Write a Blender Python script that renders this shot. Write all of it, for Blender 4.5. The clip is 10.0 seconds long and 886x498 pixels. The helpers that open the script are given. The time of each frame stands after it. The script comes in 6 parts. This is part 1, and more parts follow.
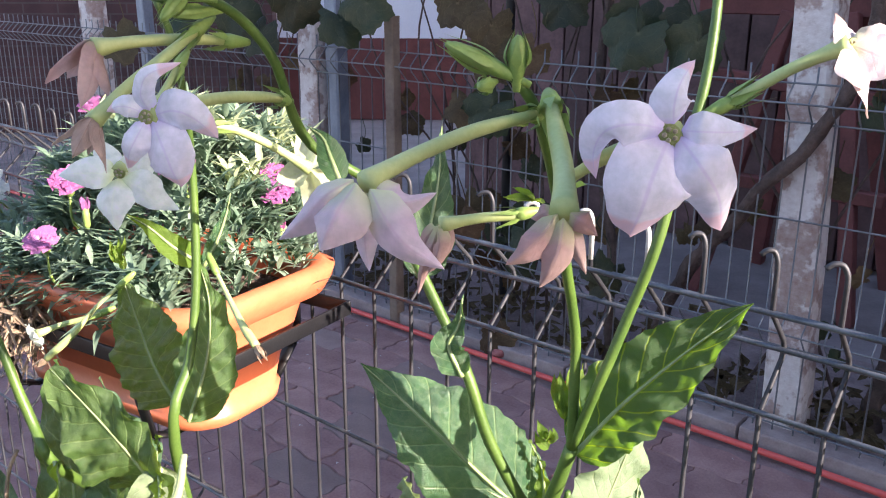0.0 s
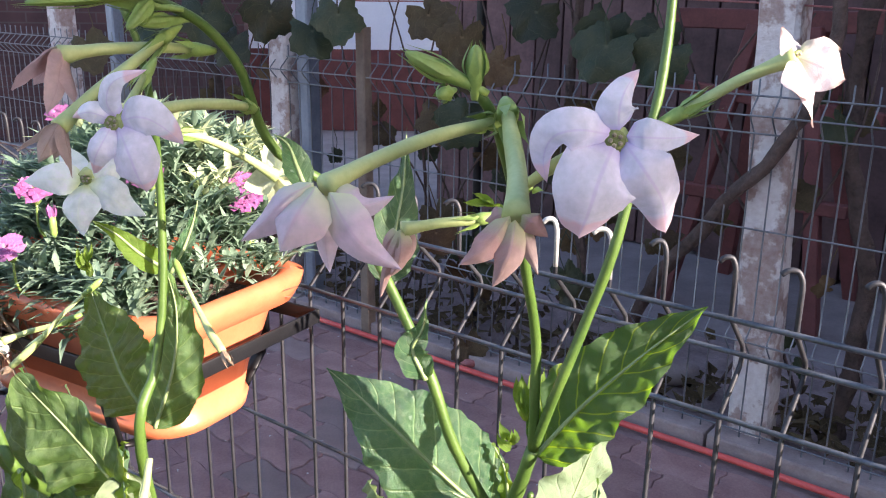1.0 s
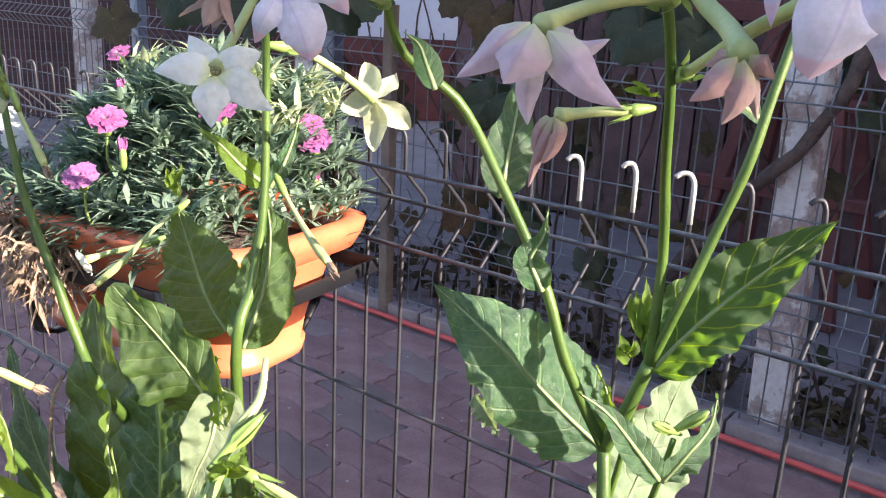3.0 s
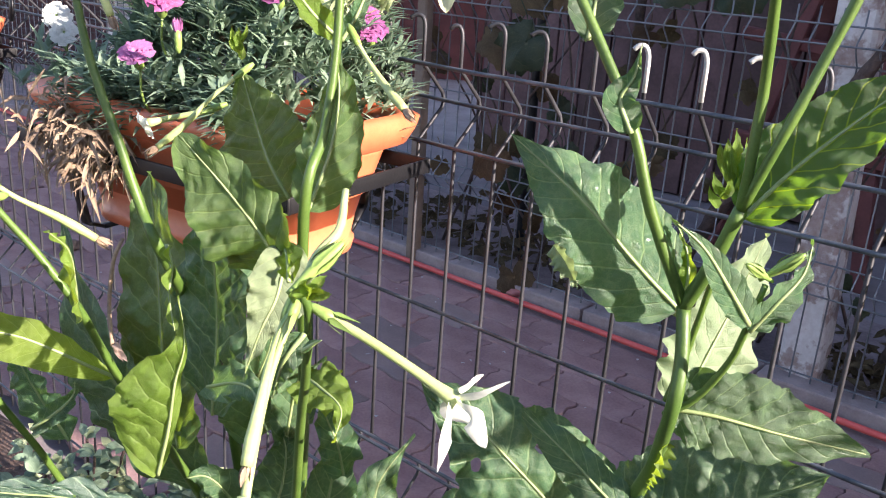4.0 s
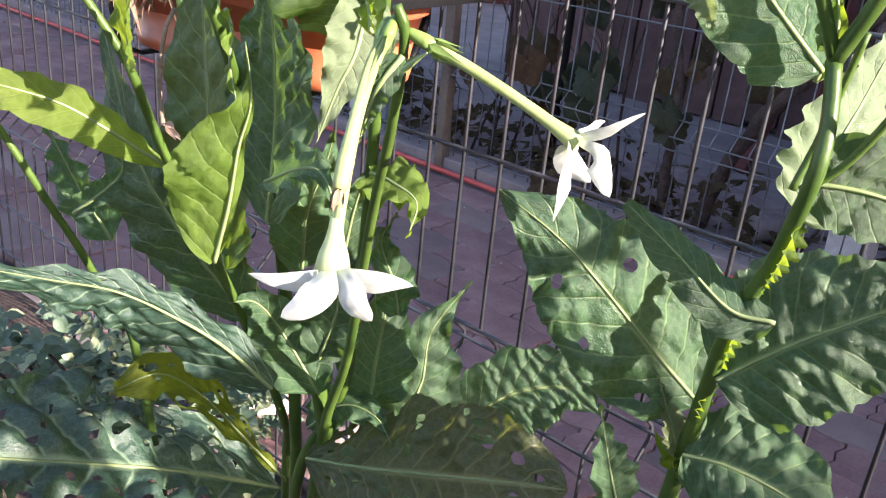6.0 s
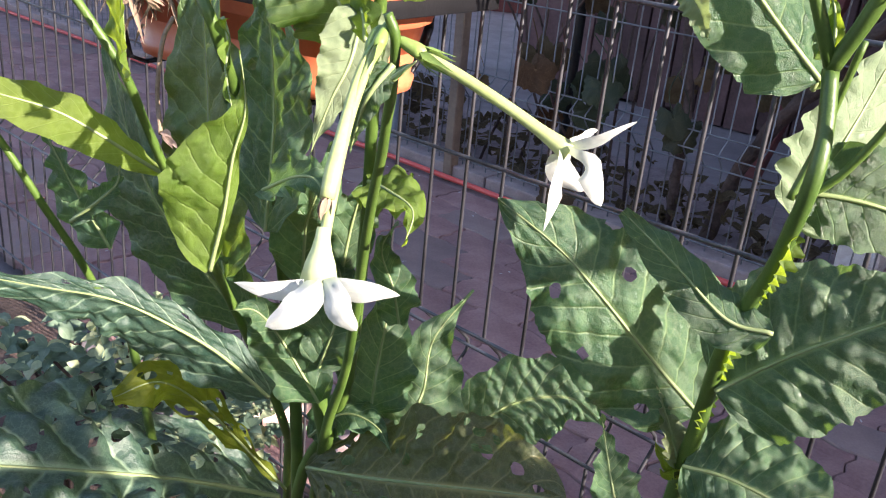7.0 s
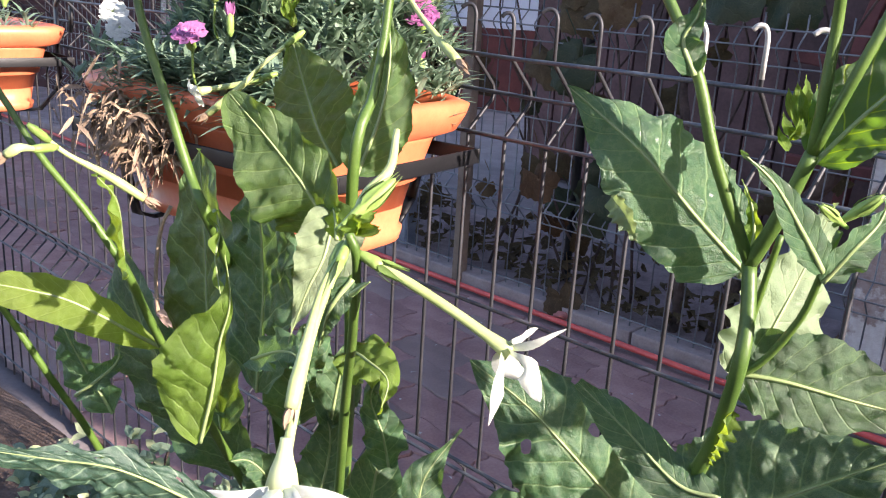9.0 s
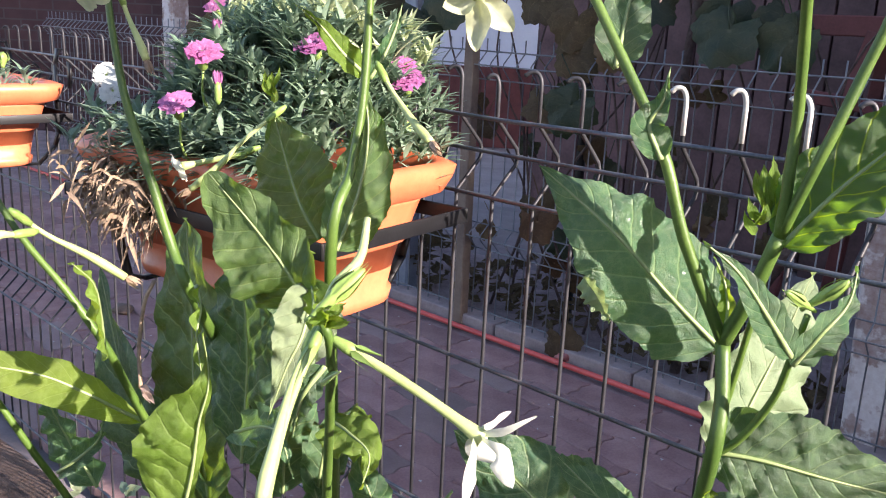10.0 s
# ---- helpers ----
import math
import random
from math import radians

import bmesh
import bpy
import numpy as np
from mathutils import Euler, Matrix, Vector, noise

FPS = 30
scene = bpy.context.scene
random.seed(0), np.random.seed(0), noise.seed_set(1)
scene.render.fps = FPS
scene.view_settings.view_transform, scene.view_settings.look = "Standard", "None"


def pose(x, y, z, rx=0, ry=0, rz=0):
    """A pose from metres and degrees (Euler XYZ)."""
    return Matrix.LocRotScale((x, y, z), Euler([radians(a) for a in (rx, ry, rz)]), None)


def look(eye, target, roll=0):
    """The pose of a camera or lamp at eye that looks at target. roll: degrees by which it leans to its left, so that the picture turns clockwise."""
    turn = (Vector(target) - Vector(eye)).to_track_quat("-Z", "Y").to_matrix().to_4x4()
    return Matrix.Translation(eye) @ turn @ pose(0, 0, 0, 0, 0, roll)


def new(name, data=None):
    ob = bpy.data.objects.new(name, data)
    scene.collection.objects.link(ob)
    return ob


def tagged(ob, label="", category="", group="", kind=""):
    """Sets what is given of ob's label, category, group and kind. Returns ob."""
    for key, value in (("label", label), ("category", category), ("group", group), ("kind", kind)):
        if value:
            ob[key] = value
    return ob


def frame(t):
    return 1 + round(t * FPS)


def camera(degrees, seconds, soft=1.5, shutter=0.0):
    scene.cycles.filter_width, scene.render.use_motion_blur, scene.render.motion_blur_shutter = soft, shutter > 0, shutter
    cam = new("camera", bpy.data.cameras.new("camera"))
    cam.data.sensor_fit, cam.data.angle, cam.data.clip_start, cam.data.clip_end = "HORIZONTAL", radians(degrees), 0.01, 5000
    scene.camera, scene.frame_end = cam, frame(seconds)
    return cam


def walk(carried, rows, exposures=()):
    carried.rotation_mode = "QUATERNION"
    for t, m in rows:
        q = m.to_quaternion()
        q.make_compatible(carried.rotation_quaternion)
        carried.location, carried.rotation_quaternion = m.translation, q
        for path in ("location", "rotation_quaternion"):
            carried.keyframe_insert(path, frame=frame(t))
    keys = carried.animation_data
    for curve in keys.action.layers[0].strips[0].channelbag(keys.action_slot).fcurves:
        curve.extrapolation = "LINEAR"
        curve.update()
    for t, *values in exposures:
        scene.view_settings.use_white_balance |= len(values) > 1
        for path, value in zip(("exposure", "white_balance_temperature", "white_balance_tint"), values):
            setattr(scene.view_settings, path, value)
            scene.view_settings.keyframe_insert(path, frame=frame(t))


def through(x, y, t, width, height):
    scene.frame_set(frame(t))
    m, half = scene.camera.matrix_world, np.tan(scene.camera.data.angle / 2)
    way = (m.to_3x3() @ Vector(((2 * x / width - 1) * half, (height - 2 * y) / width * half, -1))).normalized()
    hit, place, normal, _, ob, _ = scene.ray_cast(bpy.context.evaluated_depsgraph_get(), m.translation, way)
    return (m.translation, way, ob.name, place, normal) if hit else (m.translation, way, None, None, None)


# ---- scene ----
cam = camera(54.1, 10.0, soft=1.1)
METRES, EYE, TILT, LEAN, TURN = 0.431, 1.08, -17.3, -0.3, 0.0
ROWS = [
    (0.0, 0.0, 0.0, 0.0, 0.0, 0.0, -0.0),
    (0.5, 0.0142, -0.0119, 0.0042, -1.16, 0.58, 0.06),
    (1.0, 0.0107, -0.0208, -0.0069, -1.8, 0.74, 0.04),
    (1.5, -0.0268, -0.0236, -0.0332, -1.77, 0.71, -0.04),
    (2.0, -0.0573, -0.0134, -0.0539, -1.71, 0.67, -0.13),
    (3.5, -0.1705, 0.0059, -0.179, -1.52, -0.06, -3.02),
    (4.0, -0.2012, 0.0281, -0.2738, -0.57, -1.66, -3.54),
    (4.5, -0.2379, 0.0511, -0.3707, -0.55, -3.8, -4.11),
    (5.0, -0.2583, 0.0833, -0.4359, -0.31, -5.42, -4.66),
    (5.5, -0.2729, 0.1277, -0.48, -0.2, -5.69, -5.04),
    (6.0, -0.2877, 0.1584, -0.5085, 0.4, -5.79, -5.34),
    (7.5, -0.2567, 0.1634, -0.5039, 1.53, -4.64, -5.37),
    (8.0, -0.2508, 0.1374, -0.4774, 1.96, -3.49, -5.27),
    (8.5, -0.2234, 0.0939, -0.4243, 2.28, -1.62, -4.83),
    (9.0, -0.2034, 0.0643, -0.3774, 2.41, 0.49, -4.09),
    (9.5, -0.184, 0.0441, -0.3396, 2.51, 2.47, -3.6),
    (10.0, -0.1681, 0.0563, -0.3174, 2.8, 2.74, -3.4),
]
walk(cam, [(t, pose(0, 0, EYE, TILT, LEAN, TURN) @ pose(METRES * x, METRES * y, METRES * z, 90 + pitch, roll, yaw)) for t, x, y, z, yaw, pitch, roll in ROWS], exposures=((0.0, 2.07, 6650, 22.5), (2.0, 2.07, 6650, 22.5), (3.5, 1.95, 6620, 22.5), (5.5, 1.96, 6600, 22.5), (10.0, 1.86, 6600, 22.5)))

# ---------------------------------------------------------------- light
world = bpy.data.worlds.new("sky")
scene.world = world
world.use_nodes = True
wn = world.node_tree
sky = wn.nodes.new("ShaderNodeTexSky")
sky.sky_type = "NISHITA"
sky.sun_disc = False
SUN_DIR = Vector((0.857, -0.537, 0.405)).normalized()
sky.sun_elevation = math.asin(SUN_DIR.z)
sky.sun_rotation = math.atan2(SUN_DIR.x, SUN_DIR.y)
wn.links.new(sky.outputs["Color"], wn.nodes["Background"].inputs["Color"])
wn.nodes["Background"].inputs["Strength"].default_value = 0.115

lamp = bpy.data.lights.new("sun", "SUN")
lamp.energy = 4.5
lamp.angle = radians(0.5)
lamp.color = (1.0, 0.93, 0.80)
sun = new("sun", lamp)
sun.matrix_world = look(SUN_DIR * 20, (0, 0, 0))

# ---------------------------------------------------------------- materials


def nodes_of(name):
    m = bpy.data.materials.new(name)
    m.use_nodes = True
    t = m.node_tree
    return m, t, t.nodes["Principled BSDF"]


def add(t, kind, **values):
    n = t.nodes.new(kind)
    for k, v in values.items():
        n.inputs[k.replace("_", " ")].default_value = v
    return n


def ramp(t, fac, stops):
    r = t.nodes.new("ShaderNodeValToRGB")
    e = r.color_ramp.elements
    while len(e) < len(stops):
        e.new(0.5)
    for el, (p, c) in zip(e, stops):
        el.position, el.color = p, (*c, 1)
    t.links.new(fac, r.inputs["Fac"])
    return r.outputs["Color"]


def mixed(t, fac, a, b, mode="MIX"):
    m = t.nodes.new("ShaderNodeMix")
    m.data_type, m.blend_type = "RGBA", mode
    for sock, v in ((m.inputs[0], fac), (m.inputs[6], a), (m.inputs[7], b)):
        if hasattr(v, "links"):
            t.links.new(v, sock)
        else:
            sock.default_value = v if isinstance(v, float) else (*v, 1)
    return m.outputs[2]


def maths(t, op, a, b=0.0):
    m = t.nodes.new("ShaderNodeMath")
    m.operation = op
    for sock, v in zip(m.inputs, (a, b)):
        if hasattr(v, "links"):
            t.links.new(v, sock)
        else:
            sock.default_value = v
    return m.outputs[0]


def noisy(t, scale, detail=4.0, rough=0.6, coord="Object"):
    c = t.nodes.new("ShaderNodeTexCoord")
    n = add(t, "ShaderNodeTexNoise", Scale=scale, Detail=detail, Roughness=rough)
    t.links.new(c.outputs[coord], n.inputs["Vector"])
    return n.outputs["Fac"]


def bump(t, p, height, strength, dist=0.002):
    b = add(t, "ShaderNodeBump", Strength=strength, Distance=dist)
    t.links.new(height, b.inputs["Height"])
    t.links.new(b.outputs["Normal"], p.inputs["Normal"])


def matte(name, dark, light, scale, rough=0.75, metal=0.0, fine=None, strength=0.3, dist=0.002, spread=(0.35, 0.65), vary=0.0):
    """A surface of two tones mottled at a large and a fine scale."""
    m, t, p = nodes_of(name)
    big = noisy(t, scale, 5.0)
    small = noisy(t, fine or scale * 9, 6.0)
    col = ramp(t, big, [(spread[0], dark), (spread[1], light)])
    col = mixed(t, 0.35, col, ramp(t, small, [(0.3, dark), (0.7, light)]), "MIX")
    if vary:
        info = t.nodes.new("ShaderNodeObjectInfo")
        grey = ramp(t, info.outputs["Random"], [(0.0, (1 - vary,) * 3), (1.0, (1.0, 1.0, 1.0))])
        col = mixed(t, 1.0, col, grey, "MULTIPLY")
    t.links.new(col, p.inputs["Base Color"])
    p.inputs["Roughness"].default_value, p.inputs["Metallic"].default_value = rough, metal
    bump(t, p, small, strength, dist)
    return m


def sheet(name, tones, vein, rough=0.5, through=0.4, veins=5.0, vary=0.25, relief=0.6, vein_fade=0.7, gloss=0.32, line_width=0.030, vein_mix=0.5, base_tint=None, glow=None, specks=0.0, net_fade=0.13, blush=None):
    """A thin living sheet (leaf or petal): veins laid by the blade's own u and v, light that shines through (glow: its colour)."""
    m, t, p = nodes_of(name)
    uv = t.nodes.new("ShaderNodeUVMap")
    sep = t.nodes.new("ShaderNodeSeparateXYZ")
    t.links.new(uv.outputs["UV"], sep.inputs[0])
    u, v = sep.outputs["X"], maths(t, "ABSOLUTE", maths(t, "SUBTRACT", sep.outputs["Y"], 0.5))
    wob = maths(t, "MULTIPLY", noisy(t, 45.0, 3.0), 0.16)
    ph = maths(t, "ADD", maths(t, "SUBTRACT", maths(t, "MULTIPLY", u, veins * 2), maths(t, "MULTIPLY", v, 3.4)), wob)
    saw = maths(t, "ABSOLUTE", maths(t, "SUBTRACT", maths(t, "FRACT", ph), 0.5))
    line = ramp(t, saw, [(0.0, (1.0,) * 3), (line_width, (0.0,) * 3)])
    mid = ramp(t, v, [(0.012, (1.0,) * 3), (0.035, (0.0,) * 3)])
    vor = add(t, "ShaderNodeTexVoronoi", Scale=150.0)
    vor.feature = "DISTANCE_TO_EDGE"
    c = t.nodes.new("ShaderNodeTexCoord")
    warp = mixed(t, 0.006, c.outputs["Object"], add(t, "ShaderNodeTexNoise", Scale=120.0).outputs["Color"])
    t.links.new(warp, vor.inputs["Vector"])
    net = ramp(t, vor.outputs["Distance"], [(0.0, (1.0,) * 3), (0.10, (0.0,) * 3)])
    cushion = ramp(t, vor.outputs["Distance"], [(0.0, (0.0,) * 3), (0.4, (1.0,) * 3)])
    col = ramp(t, noisy(t, 16.0, 6.0, 0.65), [(0.3, tones[0]), (0.7, tones[1])])
    col = mixed(t, 1.0, col, ramp(t, noisy(t, 240.0, 3.0), [(0.3, (0.80, 0.82, 0.80)), (0.7, (1.0, 1.0, 1.0))]), "MULTIPLY")
    if vary:
        info = t.nodes.new("ShaderNodeObjectInfo")
        col = mixed(t, 1.0, col, ramp(t, info.outputs["Random"], [(0.0, (1 - vary * 0.7, 1 - vary, 1 - vary)), (0.5, (1 - vary, 1 - vary * 0.7, 1 - vary * 0.7)), (1.0, (1.0, 1.0, 1.0))]), "MULTIPLY")
    if blush:
        col = mixed(t, ramp(t, maths(t, "ADD", u, maths(t, "MULTIPLY", noisy(t, 60.0, 3.0), 0.3)), [(blush[1], (0.0,) * 3), (blush[2], (0.8,) * 3)]), col, blush[0])
    if base_tint:
        col = mixed(t, ramp(t, u, [(0.0, (1.0,) * 3), (base_tint[1], (0.0,) * 3)]), col, base_tint[0])
    lines = maths(t, "MAXIMUM", maths(t, "MULTIPLY", line, vein_fade), mid)
    col = mixed(t, maths(t, "MULTIPLY", lines, vein_mix), col, vein)
    col = mixed(t, maths(t, "MULTIPLY", net, net_fade), col, vein)
    if specks:
        dots = ramp(t, noisy(t, 420.0, 2.0), [(0.70, (0.0,) * 3), (0.76, (1.0,) * 3)])
        col = mixed(t, maths(t, "MULTIPLY", dots, specks), col, (0.34, 0.34, 0.22))
    t.links.new(col, p.inputs["Base Color"])
    patch = ramp(t, noisy(t, 30.0, 4.0), [(0.3, (max(0.05, rough - 0.08),) * 3), (0.7, (rough + 0.08,) * 3)])
    t.links.new(patch, p.inputs["Roughness"])
    p.inputs["Specular IOR Level"].default_value = gloss
    puff = maths(t, "SUBTRACT", ramp(t, saw, [(0.0, (0.35,) * 3), (0.07, (0.85,) * 3), (0.3, (1.0,) * 3)]), maths(t, "MULTIPLY", maths(t, "SUBTRACT", 1.0, cushion), 0.45))
    bump(t, p, maths(t, "SUBTRACT", puff, maths(t, "MULTIPLY", mid, 0.4)), relief, 0.0022)
    tr = t.nodes.new("ShaderNodeBsdfTranslucent")
    hue = t.nodes.new("ShaderNodeHueSaturation")
    hue.inputs["Saturation"].default_value, hue.inputs["Value"].default_value = 1.15, 1.9
    t.links.new(col, hue.inputs["Color"])
    t.links.new(mixed(t, 0.62, hue.outputs["Color"], glow) if glow else hue.outputs["Color"], tr.inputs["Color"])
    mix = t.nodes.new("ShaderNodeMixShader")
    mix.inputs[0].default_value = through
    t.links.new(p.outputs[0], mix.inputs[1])
    t.links.new(tr.outputs[0], mix.inputs[2])
    t.links.new(mix.outputs[0], t.nodes["Material Output"].inputs["Surface"])
    return m


M_LEAF = sheet("tobacco_leaf", ((0.028, 0.106, 0.048), (0.092, 0.208, 0.090)), (0.32, 0.44, 0.19), rough=0.43, through=0.32, relief=0.62, vein_fade=0.75, line_width=0.060, vein_mix=0.7, gloss=0.9, glow=(0.24, 0.40, 0.02), specks=0.4, net_fade=0.26)
# sun shining through the blade is painted as bright yellow veins
M_BACKLIT = sheet("backlit_leaf", ((0.026, 0.096, 0.022), (0.062, 0.160, 0.034)), (0.42, 0.56, 0.02), rough=0.5, through=0.52, relief=0.6, vein_fade=0.9, gloss=0.75, line_width=0.06, vein_mix=0.95, veins=4.0, specks=0.5, net_fade=0.05, glow=(0.26, 0.46, 0.03))
M_WILT = sheet("wilting_petal", ((0.46, 0.28, 0.26), (0.66, 0.46, 0.43)), (0.40, 0.26, 0.26), rough=0.6, through=0.25, vary=0.25, relief=0.35, veins=2.0, vein_fade=0.3, vein_mix=0.35, base_tint=((0.50, 0.52, 0.28), 0.3))
# young shoots, and larger leaves whose sunlight is put into the colour
M_YOUNG_SUNLIT = sheet("young_sunlit_leaf", ((0.125, 0.225, 0.032), (0.235, 0.350, 0.065)), (0.38, 0.48, 0.16), rough=0.46, through=0.45, gloss=0.45, glow=(0.44, 0.56, 0.03), net_fade=0.2, line_width=0.05)
# leaf copy made lighter and yellower, with some sunlight painted in
M_HALF_SUNLIT = sheet("half_sunlit_leaf", ((0.048, 0.138, 0.034), (0.112, 0.225, 0.058)), (0.32, 0.43, 0.14), rough=0.44, through=0.38, relief=0.6, vein_fade=0.75, line_width=0.06, vein_mix=0.65, gloss=0.8, glow=(0.34, 0.48, 0.02), specks=0.3, net_fade=0.24)
M_OLD = sheet("ageing_leaf", ((0.10, 0.135, 0.012), (0.20, 0.225, 0.025)), (0.27, 0.29, 0.08), rough=0.5, through=0.42, glow=(0.46, 0.48, 0.03))
# the sky's reflection on shaded leaves is put into bluish tones
M_SKYLIT = sheet("skylit_leaf", ((0.026, 0.078, 0.056), (0.066, 0.138, 0.104)), (0.30, 0.42, 0.27), rough=0.42, through=0.25, relief=0.45, vein_fade=0.95, line_width=0.075, vein_mix=0.75, gloss=0.75, glow=(0.24, 0.38, 0.02), specks=0.3, net_fade=0.2)
M_OLIVE = sheet("olive_leaf", ((0.055, 0.088, 0.028), (0.115, 0.150, 0.055)), (0.34, 0.33, 0.15), rough=0.45, through=0.3, relief=0.6, vein_fade=0.8, line_width=0.07, vein_mix=0.7, gloss=0.8, glow=(0.3, 0.36, 0.02), specks=0.75, net_fade=0.25)
M_VINE = sheet("vine_leaf", ((0.020, 0.046, 0.020), (0.085, 0.088, 0.038)), (0.12, 0.13, 0.07), rough=0.5, through=0.25, veins=3.5, vary=0.5, gloss=0.5)
M_VINE_DRY = sheet("dry_vine_leaf", ((0.11, 0.065, 0.035), (0.21, 0.14, 0.075)), (0.24, 0.17, 0.10), rough=0.7, through=0.3, veins=3.5, vary=0.5)
M_STEM = matte("tobacco_stem", (0.044, 0.096, 0.016), (0.098, 0.168, 0.030), 30, 0.45, fine=700, strength=0.4, dist=0.0006)
M_TUBE = matte("flower_tube", (0.31, 0.39, 0.13), (0.48, 0.54, 0.24), 25, 0.5, fine=500, strength=0.2, dist=0.0005)
M_CALYX = matte("calyx", (0.15, 0.25, 0.05), (0.26, 0.37, 0.10), 60, 0.5, fine=600, strength=0.35, dist=0.0006)
M_RIB = matte("leaf_midrib", (0.20, 0.28, 0.10), (0.32, 0.38, 0.18), 60, 0.5, fine=500, strength=0.2, dist=0.0004)
M_WHITE = sheet("white_petal", ((0.58, 0.60, 0.55), (0.64, 0.655, 0.62)), (0.70, 0.73, 0.58), rough=0.5, through=0.18, vary=0.0, relief=0.10, veins=2.0, vein_fade=0.15, vein_mix=0.25, net_fade=0.04, base_tint=((0.52, 0.58, 0.34), 0.22))
# lighter copy of the white petal: missing sun put into the colour
M_SUNLIT_WHITE = sheet("sunlit_white_petal", ((0.80, 0.82, 0.78), (0.86, 0.87, 0.84)), (0.78, 0.82, 0.66), rough=0.5, through=0.3, vary=0.0, relief=0.10, veins=2.0, vein_fade=0.15, vein_mix=0.25, net_fade=0.04, base_tint=((0.62, 0.68, 0.38), 0.2))
M_CREAM = sheet("cream_petal", ((0.50, 0.53, 0.32), (0.60, 0.62, 0.42)), (0.50, 0.56, 0.26), rough=0.5, through=0.2, vary=0.0, relief=0.12, veins=2.0, vein_fade=0.2, vein_mix=0.35, net_fade=0.05)
M_LILAC = sheet("lilac_petal", ((0.76, 0.72, 0.82), (0.87, 0.83, 0.90)), (0.56, 0.44, 0.64), rough=0.5, through=0.25, vary=0.06, relief=0.10, veins=2.0, vein_fade=0.15, vein_mix=0.35, net_fade=0.05, base_tint=((0.60, 0.50, 0.72), 0.14), blush=((0.76, 0.52, 0.56), 0.95, 1.25))
M_PINK = sheet("fading_petal", ((0.62, 0.44, 0.51), (0.80, 0.66, 0.70)), (0.52, 0.34, 0.42), rough=0.5, through=0.25, vary=0.15, relief=0.15, veins=2.0, vein_fade=0.2, vein_mix=0.3, net_fade=0.05, base_tint=((0.62, 0.66, 0.42), 0.45))
M_FADED = sheet("faded_petal", ((0.50, 0.42, 0.45), (0.64, 0.57, 0.60)), (0.44, 0.30, 0.32), rough=0.55, through=0.2, vary=0.0, relief=0.25, veins=2.0, vein_fade=0.25, vein_mix=0.35, base_tint=((0.56, 0.58, 0.36), 0.35), blush=((0.50, 0.32, 0.26), 0.9, 1.2))
M_BROWN = sheet("withered_petal", ((0.42, 0.27, 0.22), (0.60, 0.45, 0.38)), (0.32, 0.20, 0.16), rough=0.7, through=0.2, vary=0.1, relief=0.5, veins=2.0)
M_THROAT = matte("flower_throat", (0.16, 0.20, 0.05), (0.30, 0.33, 0.12), 200, 0.6)
M_ANTHER = matte("anther", (0.20, 0.15, 0.09), (0.45, 0.40, 0.30), 300, 0.8)
M_STRAW = matte("withered_straw", (0.15, 0.10, 0.068), (0.40, 0.29, 0.195), 40, 0.85, fine=400)
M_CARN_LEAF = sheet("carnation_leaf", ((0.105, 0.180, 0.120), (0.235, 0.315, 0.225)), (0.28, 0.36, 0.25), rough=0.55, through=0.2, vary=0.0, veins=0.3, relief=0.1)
# lighter copy of the carnation leaf: sunlight put into the colour
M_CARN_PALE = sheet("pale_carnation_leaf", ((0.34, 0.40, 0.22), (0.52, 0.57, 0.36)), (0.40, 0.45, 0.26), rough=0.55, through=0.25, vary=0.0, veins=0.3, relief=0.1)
M_CARN = sheet("carnation_petal", ((0.42, 0.085, 0.29), (0.58, 0.23, 0.45)), (0.66, 0.34, 0.54), rough=0.6, through=0.25, vary=0.25, relief=0.2, veins=2.0, vein_fade=0.2)
M_TERRA = matte("orange_plastic", (0.58, 0.125, 0.050), (0.70, 0.205, 0.095), 9, 0.36, fine=160, strength=0.08)
M_BLACK = matte("black_lacquer", (0.005, 0.005, 0.006), (0.012, 0.012, 0.014), 30, 0.42, fine=300, strength=0.2, dist=0.001)
M_WIRE = matte("galvanised_wire", (0.045, 0.050, 0.062), (0.16, 0.175, 0.20), 22, 0.42, 0.4, fine=420, strength=0.35, dist=0.0006, spread=(0.38, 0.68))
# dark copy of the wire: shade on the uprights put into the colour
M_SHADED_WIRE = matte("shaded_wire", (0.020, 0.020, 0.024), (0.065, 0.066, 0.076), 14, 0.5, 0.25, fine=420, strength=0.35, dist=0.0006, spread=(0.42, 0.72))
M_FAR_WIRE = matte("weathered_wire", (0.12, 0.13, 0.15), (0.26, 0.27, 0.28), 14, 0.45, 0.5, fine=300, strength=0.3, dist=0.0006)
# off-white of the tips painted as sunlit, and of the path's crumbs
M_OFFWHITE = matte("off_white", (0.30, 0.30, 0.29), (0.58, 0.57, 0.55), 60, 0.5, 0.0, fine=500, strength=0.4, dist=0.0006)
M_RUST = matte("rusty_red_wire", (0.22, 0.05, 0.05), (0.38, 0.15, 0.14), 60, 0.6, fine=400)
M_HOSE = matte("red_plastic", (0.62, 0.075, 0.065), (0.74, 0.13, 0.11), 12, 0.45, fine=150, strength=0.1)
M_PAVER = matte("paver", (0.225, 0.118, 0.122), (0.42, 0.27, 0.25), 8, 0.85, fine=150, strength=0.7, dist=0.004, vary=0.22)
M_JOINT = matte("joint_dirt", (0.19, 0.13, 0.135), (0.32, 0.24, 0.235), 20, 0.95, fine=200, strength=0.7, dist=0.004)
M_SOIL = matte("garden_soil", (0.06, 0.04, 0.03), (0.17, 0.11, 0.085), 22, 0.95, fine=130, strength=1.0, dist=0.01)
